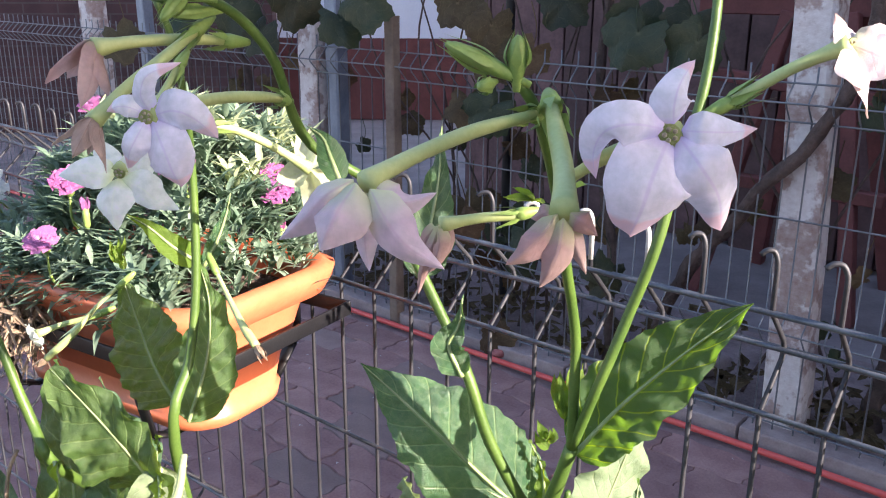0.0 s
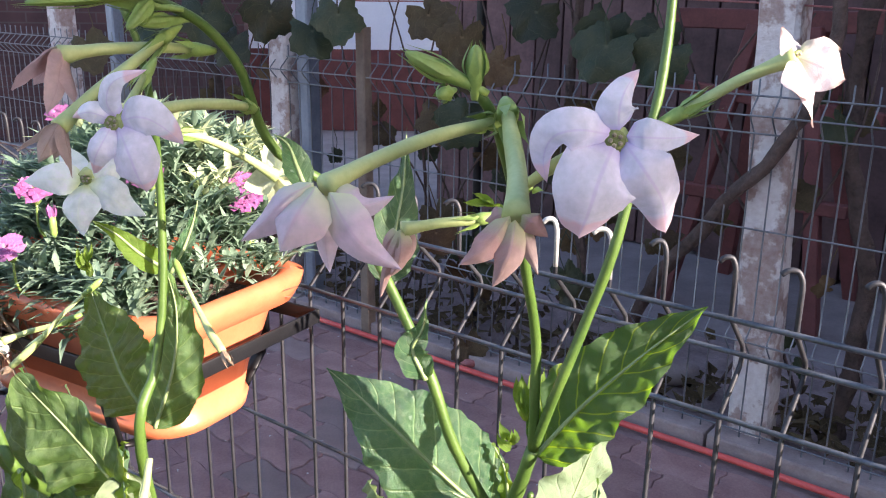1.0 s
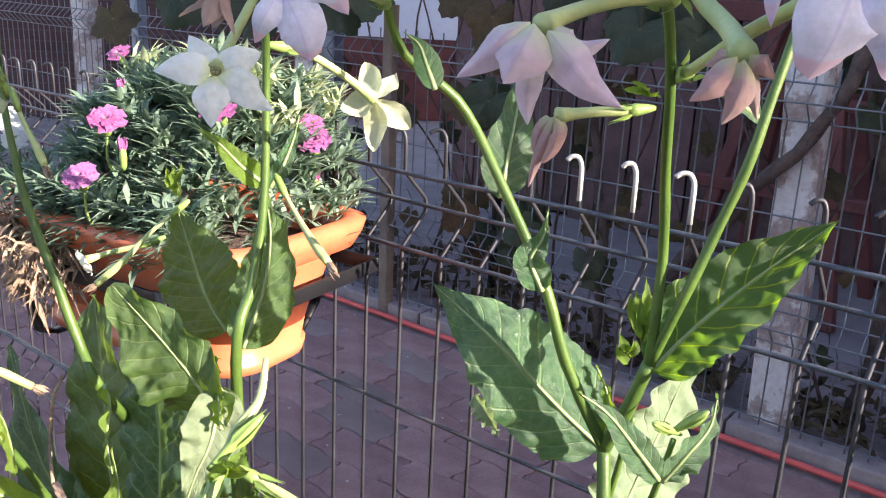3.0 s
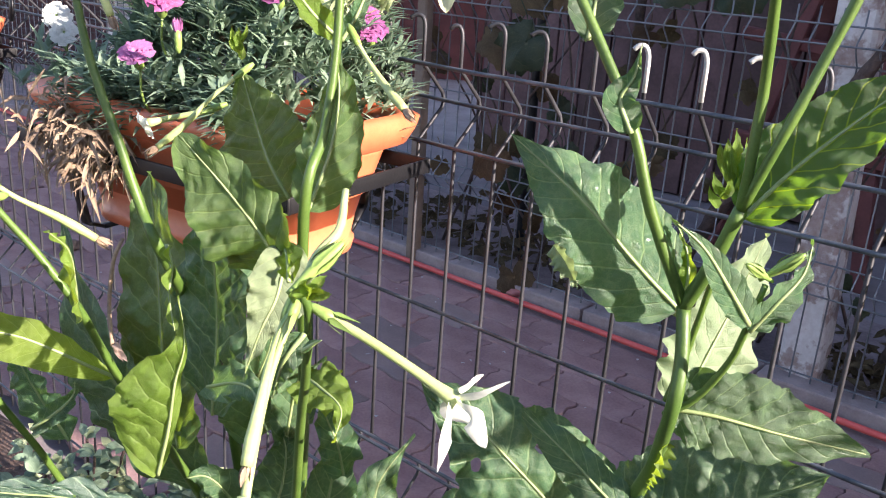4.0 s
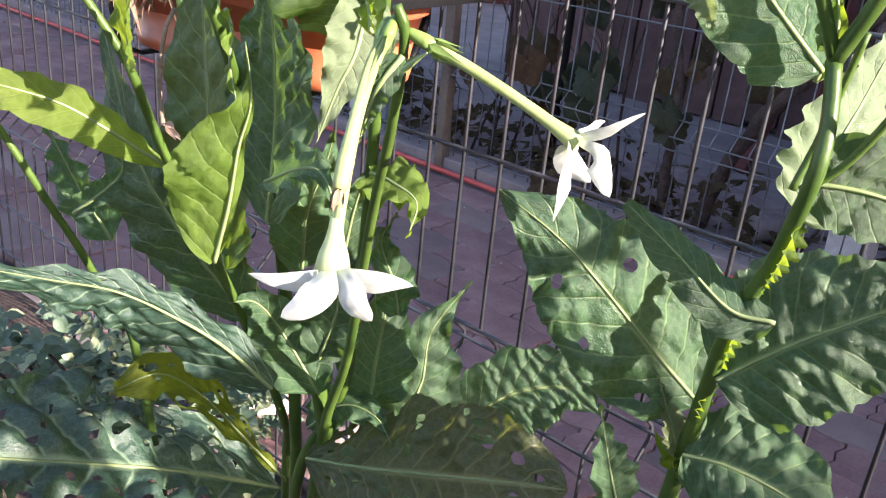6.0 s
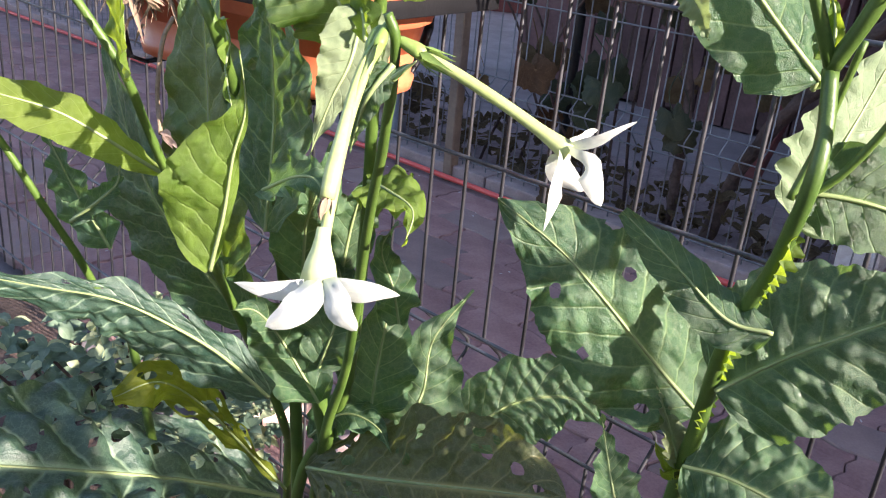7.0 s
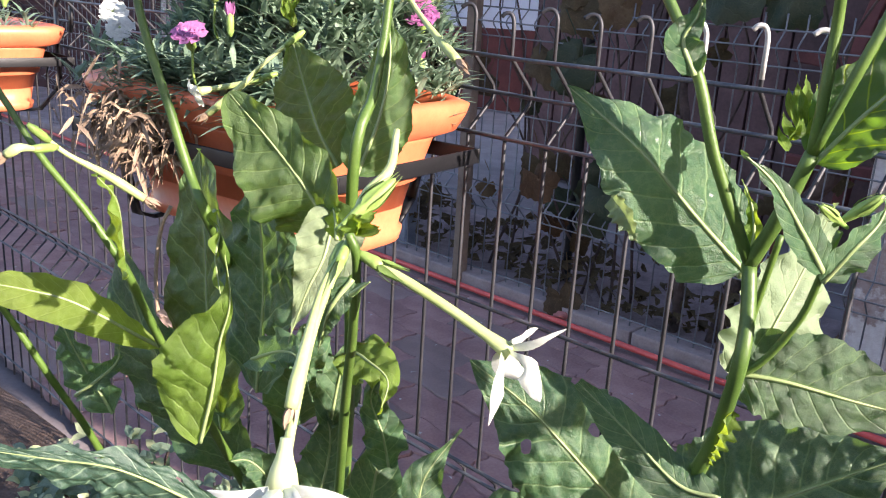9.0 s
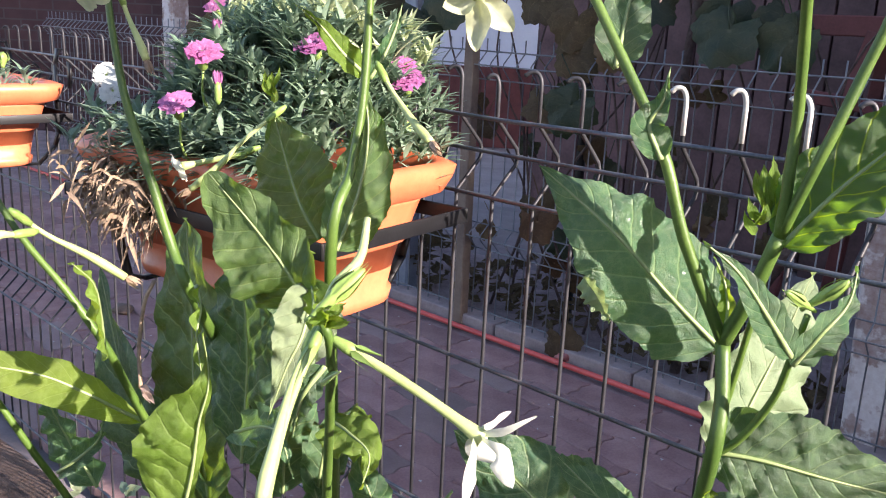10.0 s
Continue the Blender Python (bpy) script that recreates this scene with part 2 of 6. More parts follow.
M_DUST = matte("dusty_soil", (0.15, 0.115, 0.12), (0.36, 0.29, 0.29), 9, 0.95, fine=110, strength=1.0, dist=0.008)
M_KERB = matte("concrete", (0.22, 0.17, 0.17), (0.36, 0.30, 0.29), 16, 0.9, fine=180, strength=0.5, dist=0.003)
M_YARD = matte("grey_yard", (0.175, 0.15, 0.155), (0.28, 0.245, 0.25), 5, 0.9, fine=90, strength=0.5, dist=0.004)
M_WASH = matte("flaking_whitewash", (0.32, 0.21, 0.18), (0.72, 0.68, 0.66), 13, 0.85, fine=60, strength=0.9, dist=0.004, spread=(0.44, 0.50))
M_BLUE = matte("blue_grey_steel", (0.17, 0.20, 0.26), (0.30, 0.34, 0.40), 12, 0.5, 0.3, fine=120, strength=0.2)
M_WOOD = matte("weathered_wood", (0.12, 0.085, 0.068), (0.24, 0.18, 0.135), 8, 0.85, fine=80, strength=0.6)
M_BARK = matte("vine_bark", (0.045, 0.03, 0.026), (0.14, 0.095, 0.08), 22, 0.95, fine=120, strength=1.0, dist=0.006)
M_OXIDE = matte("oxide_red_paint", (0.10, 0.028, 0.026), (0.19, 0.055, 0.05), 10, 0.7, fine=120)
M_PLANK = matte("dark_red_boards", (0.10, 0.052, 0.052), (0.24, 0.13, 0.128), 6, 0.75, fine=70, strength=0.5, vary=0.5)
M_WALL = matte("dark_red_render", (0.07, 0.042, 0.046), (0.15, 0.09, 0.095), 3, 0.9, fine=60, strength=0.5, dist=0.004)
M_PALE = matte("pale_render", (0.66, 0.70, 0.80), (0.78, 0.82, 0.90), 2, 0.85, fine=60, strength=0.3)
# pale copy of the tobacco leaf: direct sun put into its tones
M_SUNLIT_LEAF = sheet("sunlit_leaf", ((0.22, 0.31, 0.155), (0.34, 0.42, 0.24)), (0.44, 0.50, 0.30), rough=0.55, through=0.30, gloss=0.8, glow=(0.40, 0.50, 0.08))
# pink of the paving with sunlight put into the colour
M_SUNLIT_PINK = matte("sunlit_pink_paving", (0.55, 0.36, 0.32), (0.70, 0.52, 0.47), 25, 0.8, fine=180, strength=0.6, dist=0.003)


def brickwork():
    m, t, p = nodes_of("brickwork")
    c = t.nodes.new("ShaderNodeTexCoord")
    b = add(t, "ShaderNodeTexBrick", Scale=1.0, Mortar_Size=0.006, Brick_Width=0.24, Row_Height=0.075)
    b.inputs["Color1"].default_value, b.inputs["Color2"].default_value, b.inputs["Mortar"].default_value = (0.085, 0.032, 0.032, 1), (0.055, 0.022, 0.024, 1), (0.09, 0.075, 0.075, 1)
    turn = t.nodes.new("ShaderNodeMapping")
    turn.inputs["Rotation"].default_value = (math.pi / 2, 0, 0)
    t.links.new(c.outputs["Object"], turn.inputs["Vector"])
    t.links.new(turn.outputs["Vector"], b.inputs["Vector"])
    t.links.new(mixed(t, 0.5, b.outputs["Color"], ramp(t, noisy(t, 6.0), [(0.3, (0.035, 0.02, 0.022)), (0.7, (0.09, 0.05, 0.05))])), p.inputs["Base Color"])
    p.inputs["Roughness"].default_value = 0.9
    bump(t, p, b.outputs["Fac"], -0.5, 0.006)
    return m


M_BRICK = brickwork()

# ---------------------------------------------------------------- mesh tools


def link(name, data, parent=None):
    ob = new(name, data)
    ob.parent = parent
    return ob


def thing(name, label, category, at=(0, 0, 0), group="", kind=""):
    ob = new(name)
    ob.location = at
    ob.empty_display_size = 0.05
    return tagged(ob, label, category, group, kind)


def origin(parent):
    o = Vector((0, 0, 0))
    while parent is not None:
        o += parent.location
        parent = parent.parent
    return o


def finish(name, bm, materials, smooth=True):
    me = bpy.data.meshes.new(name)
    bm.to_mesh(me)
    bm.free()
    for m in materials if isinstance(materials, (list, tuple)) else [materials]:
        me.materials.append(m)
    if smooth:
        me.polygons.foreach_set("use_smooth", [True] * len(me.polygons))
    return me


def part(name, bm, material, parent=None, label="", smooth=True):
    """Links a bmesh (in world metres) as one mesh object, under a thing or a part."""
    o = origin(parent)
    if o.length > 0:
        bmesh.ops.translate(bm, verts=bm.verts, vec=-o)
    ob = link(name, finish(name, bm, material, smooth), parent)
    if label:
        ob["label"] = label
    return ob


def spline(ctrl, n):
    """n + 1 points on a smooth curve through the control points."""
    p = [Vector(c) for c in ctrl]
    if len(p) == 2:
        return [p[0].lerp(p[1], i / n) for i in range(n + 1)]
    p = [2 * p[0] - p[1], *p, 2 * p[-1] - p[-2]]
    out, spans = [], len(p) - 3
    for i in range(n + 1):
        f = i / n * spans
        k = min(int(f), spans - 1)
        u = f - k
        a, b, c, d = p[k:k + 4]
        out.append(0.5 * (2 * b + (c - a) * u + (2 * a - 5 * b + 4 * c - d) * u * u + (3 * b - a - 3 * c + d) * u ** 3))
    return out


def tube(bm, pts, radii, seg=8, mat=0, uneven=0.0, caps=True):
    """Sweeps a ring along points; radii is one number or one for each point."""
    n = len(pts)
    r = [radii] * n if isinstance(radii, float) else list(radii)
    if len(r) != n:
        r = [float(np.interp(i / (n - 1), np.linspace(0, 1, len(r)), r)) for i in range(n)]
    tangent = [(pts[min(i + 1, n - 1)] - pts[max(i - 1, 0)]).normalized() for i in range(n)]
    side = tangent[0].orthogonal().normalized()
    rings = []
    for i, (p, t) in enumerate(zip(pts, tangent)):
        side = (side - t * side.dot(t)).normalized()
        up = t.cross(side)
        ring = []
        for k in range(seg):
            a = 2 * math.pi * k / seg
            f = r[i] * (1 + (uneven * (noise.noise(p * 60 + Vector((k, 0, 0))) if uneven else 0)))
            ring.append(bm.verts.new(p + side * (math.cos(a) * f) + up * (math.sin(a) * f)))
        rings.append(ring)
    for a, b in zip(rings, rings[1:]):
        for k in range(seg):
            f = bm.faces.new((a[k], a[(k + 1) % seg], b[(k + 1) % seg], b[k]))
            f.material_index = mat
    if caps:
        bm.faces.new(rings[0][::-1]).material_index = mat
        bm.faces.new(rings[-1]).material_index = mat


def box(bm, centre, size, ax=(1, 0, 0), bevel=0.0):
    """A box whose first axis lies along ax (level), bevelled on request."""
    x = Vector(ax).normalized()
    y = Vector((0, 0, 1)).cross(x).normalized()
    z = x.cross(y)
    m = Matrix((x, y, z)).transposed().to_4x4()
    made = bmesh.ops.create_cube(bm, size=1.0, matrix=Matrix.Translation(centre) @ m @ Matrix.Diagonal((*size, 1)))
    if bevel:
        edges = list({e for v in made["verts"] for e in v.link_edges})
        bmesh.ops.bevel(bm, geom=edges, offset=bevel, segments=2, affect="EDGES", profile=0.6)


def blade(bm, mid, width, face, nu=20, nv=8, shape=(0.55, 0.9), tip=0.55, fold=0.25, wave=0.0, waves=5.0, curl=0.0, puff=0.0, twist=0.0, seed=0.0, mat=0, holes=0, bites=0, lobes=0.0, blunt=0.0, ragged=0.05, pucker=0.0, quilt=0.0, sides=(1.0, 1.0), folds=None):
    """A leaf or petal round its midrib. face: the way its upper side looks. fold: how far the halves rise (folds: each half its own); curl: the margins roll back; sides: the breadth of each half."""
    uvl = bm.loops.layers.uv.verify()
    fine = nu * 2
    pts = spline(mid, fine)
    f0 = Vector(face).normalized()
    rng = random.Random(int(seed * 977) + 5)
    frames = []
    for i, p in enumerate(pts):
        t = (pts[min(i + 1, fine)] - pts[max(i - 1, 0)]).normalized()
        s = t.cross(f0)
        s = (s if s.length > 1e-4 else t.orthogonal()).normalized()
        if twist:
            s = Matrix.Rotation(twist * i / fine, 3, t) @ s
        frames.append((p, s, s.cross(t).normalized()))
    peak = 0.5 ** (1 / shape[0])

    def place(u, v):
        k = min(int(u * fine), fine - 1)
        f = u * fine - k
        p, s, n = (x.lerp(y, f) for x, y in zip(frames[k], frames[k + 1]))
        w = max(0.0, math.sin(math.pi * min(1.0, max(0.0, u)) ** shape[0])) ** (shape[1] + (tip if u > peak else 0.0))
        w = width * max(w, 0.05 if u < 0.5 else blunt + 0.01) * sides[v > 0]
        a = abs(v)
        rise = folds[v > 0] if folds else fold
        edge = 1 + a * (lobes * math.sin(u * 31 + seed * 7 + (v > 0)) + ragged * (noise.noise(Vector((u * 12, (v > 0) * 5, seed * 31))) + 0.6 * noise.noise(Vector((u * 34, (v > 0) * 9, seed * 31)))))
        rip = wave * a * a * (math.sin(2 * math.pi * (waves * u + seed + (0.37 if v > 0 else 0))) + 0.7 * noise.noise(Vector((u * 9, (v > 0) * 7, seed * 17))))
        lift = w * (rise * a - curl * a * a) + rip
        lift += puff * w * math.cos(2 * math.pi * (u * 8 - a * 1.2)) * a * (1 - a * 0.5)
        lift += min(1.0, a * 5) * (0.09 * w * noise.noise(Vector((u * 5, v * 2, seed * 13))) + pucker * w * (noise.noise(Vector((u * 15, v * 5, seed * 23))) + 0.45 * noise.noise(Vector((u * 34, v * 12, seed * 29)))))
        if quilt:
            ph = 10 * u - 1.7 * a + 0.06
            lift += quilt * w * (abs(ph % 1 - 0.5) * 2) ** 0.7 * min(1.0, a * 4) * (1 - 0.55 * a * a) * min(1.0, 4 * u)
        return p + s * (v * w * edge * (1 - 0.25 * abs(rise) * a)) + n * lift

    spots = []
    for k in range(holes):
        v = rng.choice((-1, 1)) * rng.uniform(0.16, 0.9)
        spots.append((rng.uniform(0.10, 0.92) * nu, v * nv / 2, rng.choice((1.1, 1.3, 1.5, 1.5, 2.0, 2.7))))
    for k in range(bites):
        spots.append((rng.uniform(0.2, 0.9) * nu, rng.choice((-1, 1)) * nv / 2, rng.uniform(1.2, 2.6)))
    grid, inside = [], {}
    for i in range(nu + 1):
        row = []
        for j in range(nv + 1):
            gu, gv = float(i), j - nv / 2
            for a, b, r in spots:
                d = math.hypot(gu - a, gv - b)
                rr = r * (1 + 0.35 * noise.noise(Vector((math.atan2(gv - b, gu - a) * 1.3, a, b))))
                if d < rr:
                    inside[(i, j)] = True
                    if d > 1e-6:
                        gu, gv = a + (gu - a) / d * rr, b + (gv - b) / d * rr
                    break
            row.append(bm.verts.new(place(min(max(gu / nu, 0.0), 1.0), max(-1.0, min(1.0, 2 * gv / nv)))))
        grid.append(row)
    for i in range(nu):
        for j in range(nv):
            ring = ((i, j), (i, j + 1), (i + 1, j + 1), (i + 1, j))
            if sum(1 for q in ring if q in inside) >= 4:
                continue
            f = bm.faces.new([grid[a][b] for a, b in ring])
            f.material_index = mat
            for loop, (a, b) in zip(f.loops, ring):
                loop[uvl].uv = (a / nu, b / nv)
    if inside:
        bmesh.ops.delete(bm, geom=[v for v in bm.verts if not v.link_faces], context="VERTS")
    return pts[::2]


def leaf(parent, mid, width, face=(0, -1, 0.35), material=None, rib=0.0012, name="leaf", label="", **shape):
    """A leaf with its raised midrib, as one part."""
    bm = bmesh.new()
    for key, value in (("nu", 60 if width > 0.019 else 24), ("nv", 18 if width > 0.019 else 8), ("ragged", 0.11), ("pucker", 0.085), ("quilt", 0.035 if width > 0.013 else 0.0)):
        shape.setdefault(key, value)
    shape.setdefault("seed", (mid[0][0] * 37 + mid[-1][2] * 53) % 1)
    pts = blade(bm, mid, width, face, **shape)
    k = len(pts)
    f0 = Vector(face).normalized()
    rib = max(rib, width * 0.024) if rib > 0.001 else rib
    tube(bm, [p + f0 * rib * 0.2 for p in pts[: k - 1]], [rib * (1.25 - 1.05 * i / k) for i in range(k - 1)], 6, 1)
    return part(name, bm, [material or M_LEAF, M_RIB], parent, label)


def down(bm, pts, radii, per_metre=4200, length=0.0009, seed=3):
    """Fine hairs standing off a stem or tube."""
    rng = random.Random(seed)
    n = len(pts)
    for a, b, i in zip(pts, pts[1:], range(n)):
        t = b - a
        r = float(np.interp(i / n, np.linspace(0, 1, len(radii)), radii))
        for _ in range(int(t.length * per_metre)):
            q = (Matrix.Rotation(rng.uniform(0, 6.283), 3, t.normalized()) @ t.orthogonal().normalized())
            p = a + t * rng.random() + q * r * 0.95
            w = t.normalized() * 0.00005
            tip = p + q * length * rng.uniform(0.5, 1.2) + t.normalized() * rng.uniform(-0.4, 0.4) * length
            bm.faces.new([bm.verts.new(v) for v in (p - w, p + w, tip)])


def stem(parent, ctrl, radii, n=28, name="stem", material=None, label=""):
    bm = bmesh.new()
    pts = spline(ctrl, n)
    tube(bm, pts, radii, 10, uneven=0.16)
    down(bm, pts, radii)
    return part(name, bm, material or M_STEM, parent, label)


def petal_ring(parent, centre, facing, size, material, lobes=5, roll=0.0, reflex=0.15, cup=0.0, broad=0.62, name="petal", uneven=0.12, seed=1, mouth=0.0015):
    """Five pointed petals round a throat. reflex: bent back from the way the flower looks."""
    rng = random.Random(seed)
    f = Vector(facing).normalized()
    x = Vector((0, 0, 1)) - f * f.z
    x = (x if x.length > 0.05 else Vector((1, 0, 0))).normalized()
    y = f.cross(x)
    c = Vector(centre)
    for k in range(lobes):
        own = (360 * k / lobes + roll + math.degrees(rng.uniform(-uneven, uneven)), rng.uniform(1 - uneven, 1 + uneven), 1.0, reflex + rng.uniform(-uneven, uneven) * 2.5, rng.uniform(-0.35, 0.35))
        a = radians(own[0])
        d = x * math.cos(a) + y * math.sin(a)
        r, bend = size * own[1], own[3]
        mid = [c + d * mouth * 0.8 - f * 0.0015, c + d * r * 0.45 + f * cup * r * 0.4 - f * bend * r * 0.12, c + d * r * 0.8 - f * bend * r * 0.42, c + d * r * (1 - 0.25 * abs(bend)) - f * bend * r * 0.85]
        bm = bmesh.new()
        blade(bm, mid, size * broad * own[2] * 0.66, f, nu=14, nv=8, shape=(0.64, 0.62), tip=0.42, fold=-0.12, wave=size * 0.035, waves=1.3, curl=rng.uniform(-0.1, 0.45), twist=own[4], seed=rng.random())
        part(name, bm, material, parent)


def spread_petals(parent, centre, facing, tips, material, seed=1, hang=0.0, mouth=0.005):
    """Petals of a flower from its mouth to given tips: (tip, half-width, twist). hang: how far they belly outwards like a skirt."""
    rng = random.Random(seed)
    c, f = Vector(centre), Vector(facing).normalized()
    for tip, wide, turn in tips:
        tip = Vector(tip)
        d = tip - c
        out = d - f * d.dot(f)
        out = (out if out.length > 1e-4 else f.orthogonal()).normalized()
        belly = out * (hang * d.length) + f * ((0.10 if hang == 0 else 0.0) * d.length)
        ahead = d.normalized()
        look_way = f if hang == 0 else out * ahead.dot(f) - f * ahead.dot(out)
        mid = [c + d * 0.02, c + d * 0.30 + belly * 0.8, c + d * 0.62 + belly, tip]
        if hang > 0:
            mid = [c - f * mouth * 1.0 + out * mouth * 0.5, c + out * mouth * 1.0, c + d * 0.55 + belly * 0.9, tip]
        bm = bmesh.new()
        blade(bm, mid, wide, look_way, nu=18, nv=10, shape=(0.92, 0.8) if hang > 0 else ((0.98, 0.62) if wide > 0.0088 else (0.76, 0.7)), tip=0.25 if hang > 0 else (0.05 if wide > 0.0088 else 0.4), fold=-0.10, wave=wide * 0.10, waves=1.4, curl=rng.uniform(0.0, 0.35), twist=turn, seed=rng.random(), ragged=0.03, pucker=0.05)
        part("petal", bm, material, parent)


def shaped_petals(parent, facing, petals, material, seed=1):
    """Petals laid along their own midribs: (midrib, half-width, fold, curl, tip sharpness)."""
    rng = random.Random(seed)
    for mid, wide, fold, curl, sharp in petals:
        bm = bmesh.new()
        blade(bm, mid, wide, facing, nu=20, nv=12, shape=(0.66, 0.40), tip=sharp + 0.12, fold=fold, curl=curl, wave=wide * 0.06, waves=1.6, seed=rng.random(), ragged=0.03, pucker=0.03)
        part("petal", bm, material, parent)


def flower(parent, path, facing, size, material, tube_r=(0.0022, 0.0026, 0.0038), calyx=0.018, roll=0.0, reflex=0.15, cup=0.0, name="flower", seed=1, open_throat=True, label="", tips=None, hang=0.0, petals=None, cone=0.0):
    """A tobacco flower: ribbed calyx with pointed sepals, long tube, five petals round the throat."""
    pts = spline(path, 22)
    bm = bmesh.new()
    tube(bm, pts, [tube_r[0], tube_r[0], tube_r[1], tube_r[1], tube_r[1], tube_r[1] * 1.1, tube_r[2] * 1.2], 10)
    down(bm, pts, [tube_r[0], tube_r[1], tube_r[1]], 3000, 0.0008, seed)
    flow = part(name, bm, M_TUBE, parent, label)
    rng = random.Random(seed * 7 + 3)
    t = (pts[2] - pts[0]).normalized()
    s = t.orthogonal().normalized()
    bm = bmesh.new()
    base = pts[0]
    rr = tube_r[0]
    tube(bm, [base - t * 0.004, base, base + t * calyx * 0.35, base + t * calyx * 0.6], [rr * 0.7, rr * 1.15, rr * 1.6, rr * 1.5], 10)
    for k in range(5):
        q = Matrix.Rotation(2 * math.pi * k / 5 + seed, 3, t) @ s
        a = base + t * calyx * 0.5 + q * rr * 1.5
        blade(bm, [a, a + t * calyx * 0.35 + q * rr * 0.5, a + t * calyx * rng.uniform(0.7, 1.0) + q * rr * rng.uniform(0.5, 1.8)], rr * 0.9, q, nu=5, nv=2, fold=0.2)
    part("calyx", bm, M_CALYX, flow)
    f = Vector(facing).normalized()
    end = pts[-1]
    if cone:
        bm = bmesh.new()
        d = (Vector((0, -0.24, -2)) + (pts[-1] - pts[-4]).normalized()).normalized()
        tube(bm, [end - d * cone * 1.9, end - d * cone * 1.35, end - d * cone * 0.8, end - d * cone * 0.2, end + d * cone * 0.75], [tube_r[1] * 1.1, tube_r[1] * 1.35, cone * 0.50, cone * 0.72, cone * 0.92], 20)
        part("corolla_cone", bm, material, flow)
    if petals:
        shaped_petals(flow, f, petals, material, seed)
    elif tips:
        spread_petals(flow, end + f * 0.001, f, tips, material, seed, hang, tube_r[2] * 1.2)
    else:
        petal_ring(flow, end + f * 0.001, f, size, material, 5, roll, reflex, cup, seed=seed, mouth=tube_r[2] * 1.1)
    if open_throat:
        bm = bmesh.new()
        tube(bm, [end + f * 0.0004, end + f * 0.0012], [tube_r[2] * 0.8, tube_r[2] * 0.74], 16)
        part("throat", bm, M_THROAT, flow)
        bm = bmesh.new()
        for k in range(5):
            q = Matrix.Rotation(1.26 * k + seed, 3, f) @ f.orthogonal().normalized()
            bmesh.ops.create_icosphere(bm, subdivisions=1, radius=tube_r[2] * 0.2, matrix=Matrix.Translation(end + f * 0.0014 + q * tube_r[2] * 0.4))
        part("anther", bm, M_ANTHER, flow)
    return flow

# ---------------------------------------------------------------- setting
# the near fence runs through NEAR along ALONG; the far one through FAR along FAR_ALONG
NEAR, ALONG, ACROSS = Vector((0.056, 0.731, 0)), Vector((0.759, -0.651, 0)), Vector((0.651, 0.759, 0))
FAR, FAR_ALONG, FAR_ACROSS = NEAR + ACROSS * 1.355, ALONG, ACROSS


def near(s, o=0.0, z=0.0):
    return NEAR + ALONG * s + ACROSS * o + Vector((0, 0, z))


def far(s, o=0.0, z=0.0):
    return FAR + FAR_ALONG * s + FAR_ACROSS * o + Vector((0, 0, z))


def structure(name, bm, material, label, category, smooth=False):
    ob = part(name, bm, material, None, label, smooth)
    return tagged(ob, label, category, kind="structure")


def sheet_mesh(corner, a, b, na, nb, height):
    """A level, slightly uneven sheet from corner along a and b."""
    bm = bmesh.new()
    rows = []
    for i in range(na + 1):
        row = []
        for j in range(nb + 1):
            p = corner + a * (i / na) + b * (j / nb)
            row.append(bm.verts.new((p.x, p.y, p.z + height(p))))
        rows.append(row)
    for i in range(na):
        for j in range(nb):
            bm.faces.new((rows[i][j], rows[i + 1][j], rows[i + 1][j + 1], rows[i][j + 1]))
    return bm


bm = sheet_mesh(Vector((-150, -150, -0.035)), Vector((300, 0, 0)), Vector((0, 300, 0)), 20, 20, lambda p: 0.0)
structure("ground", bm, M_YARD, "grey trodden earth of the yard", "ground")
bm = sheet_mesh(near(-9, 0.02, -0.012), ALONG * 15, ACROSS * 1.34, 80, 10, lambda p: 0.004 * noise.noise(p * 3))
structure("path", bm, M_JOINT, "dirt-filled bed of a reddish paved garden path", "path")
bm = sheet_mesh(near(-6, -3.0, 0.0), ALONG * 9, ACROSS * 2.96, 120, 60, lambda p: 0.02 * noise.noise(p * 4) + 0.012 * noise.noise(p * 17))
structure("garden_bed", bm, M_SOIL, "brown crumbly soil of the garden bed beside the fence", "soil", True)
bm = sheet_mesh(far(-8, 0.05, 0.01), FAR_ALONG * 12, FAR_ACROSS * 0.6, 100, 8, lambda p: 0.02 * noise.noise(p * 5))
structure("vine_bed", bm, M_DUST, "dry soil strip under the grape vines", "soil", True)
kerb = tagged(new("kerb"), "low pinkish concrete kerb under the far fence", "kerb", kind="structure")
bm = bmesh.new()
box(bm, (0, 0, 0), (0.494, 0.075, 0.085), (1, 0, 0), 0.007)
kerb_mesh = finish("kerb_stone", bm, M_KERB, False)
for k in range(24):
    stone = link("kerb_stone", kerb_mesh, kerb)
    stone.matrix_world = Matrix.Translation(far(-8.0 + k * 0.5, 0.0, 0.0)) @ Matrix.Rotation(math.atan2(ALONG.y, ALONG.x), 4, "Z")


def wall(name, a, b, z0, z1, thick, material, label):
    """A straight wall from a to b with thickness behind its face."""
    a, b = Vector((a[0], a[1], 0)), Vector((b[0], b[1], 0))
    d = (b - a).normalized()
    back = Vector((-d.y, d.x, 0))
    bm = bmesh.new()
    box(bm, (a + b) / 2 + back * thick / 2 + Vector((0, 0, (z0 + z1) / 2)), ((b - a).length, thick, z1 - z0), d)
    return structure(name, bm, material, label, "wall")


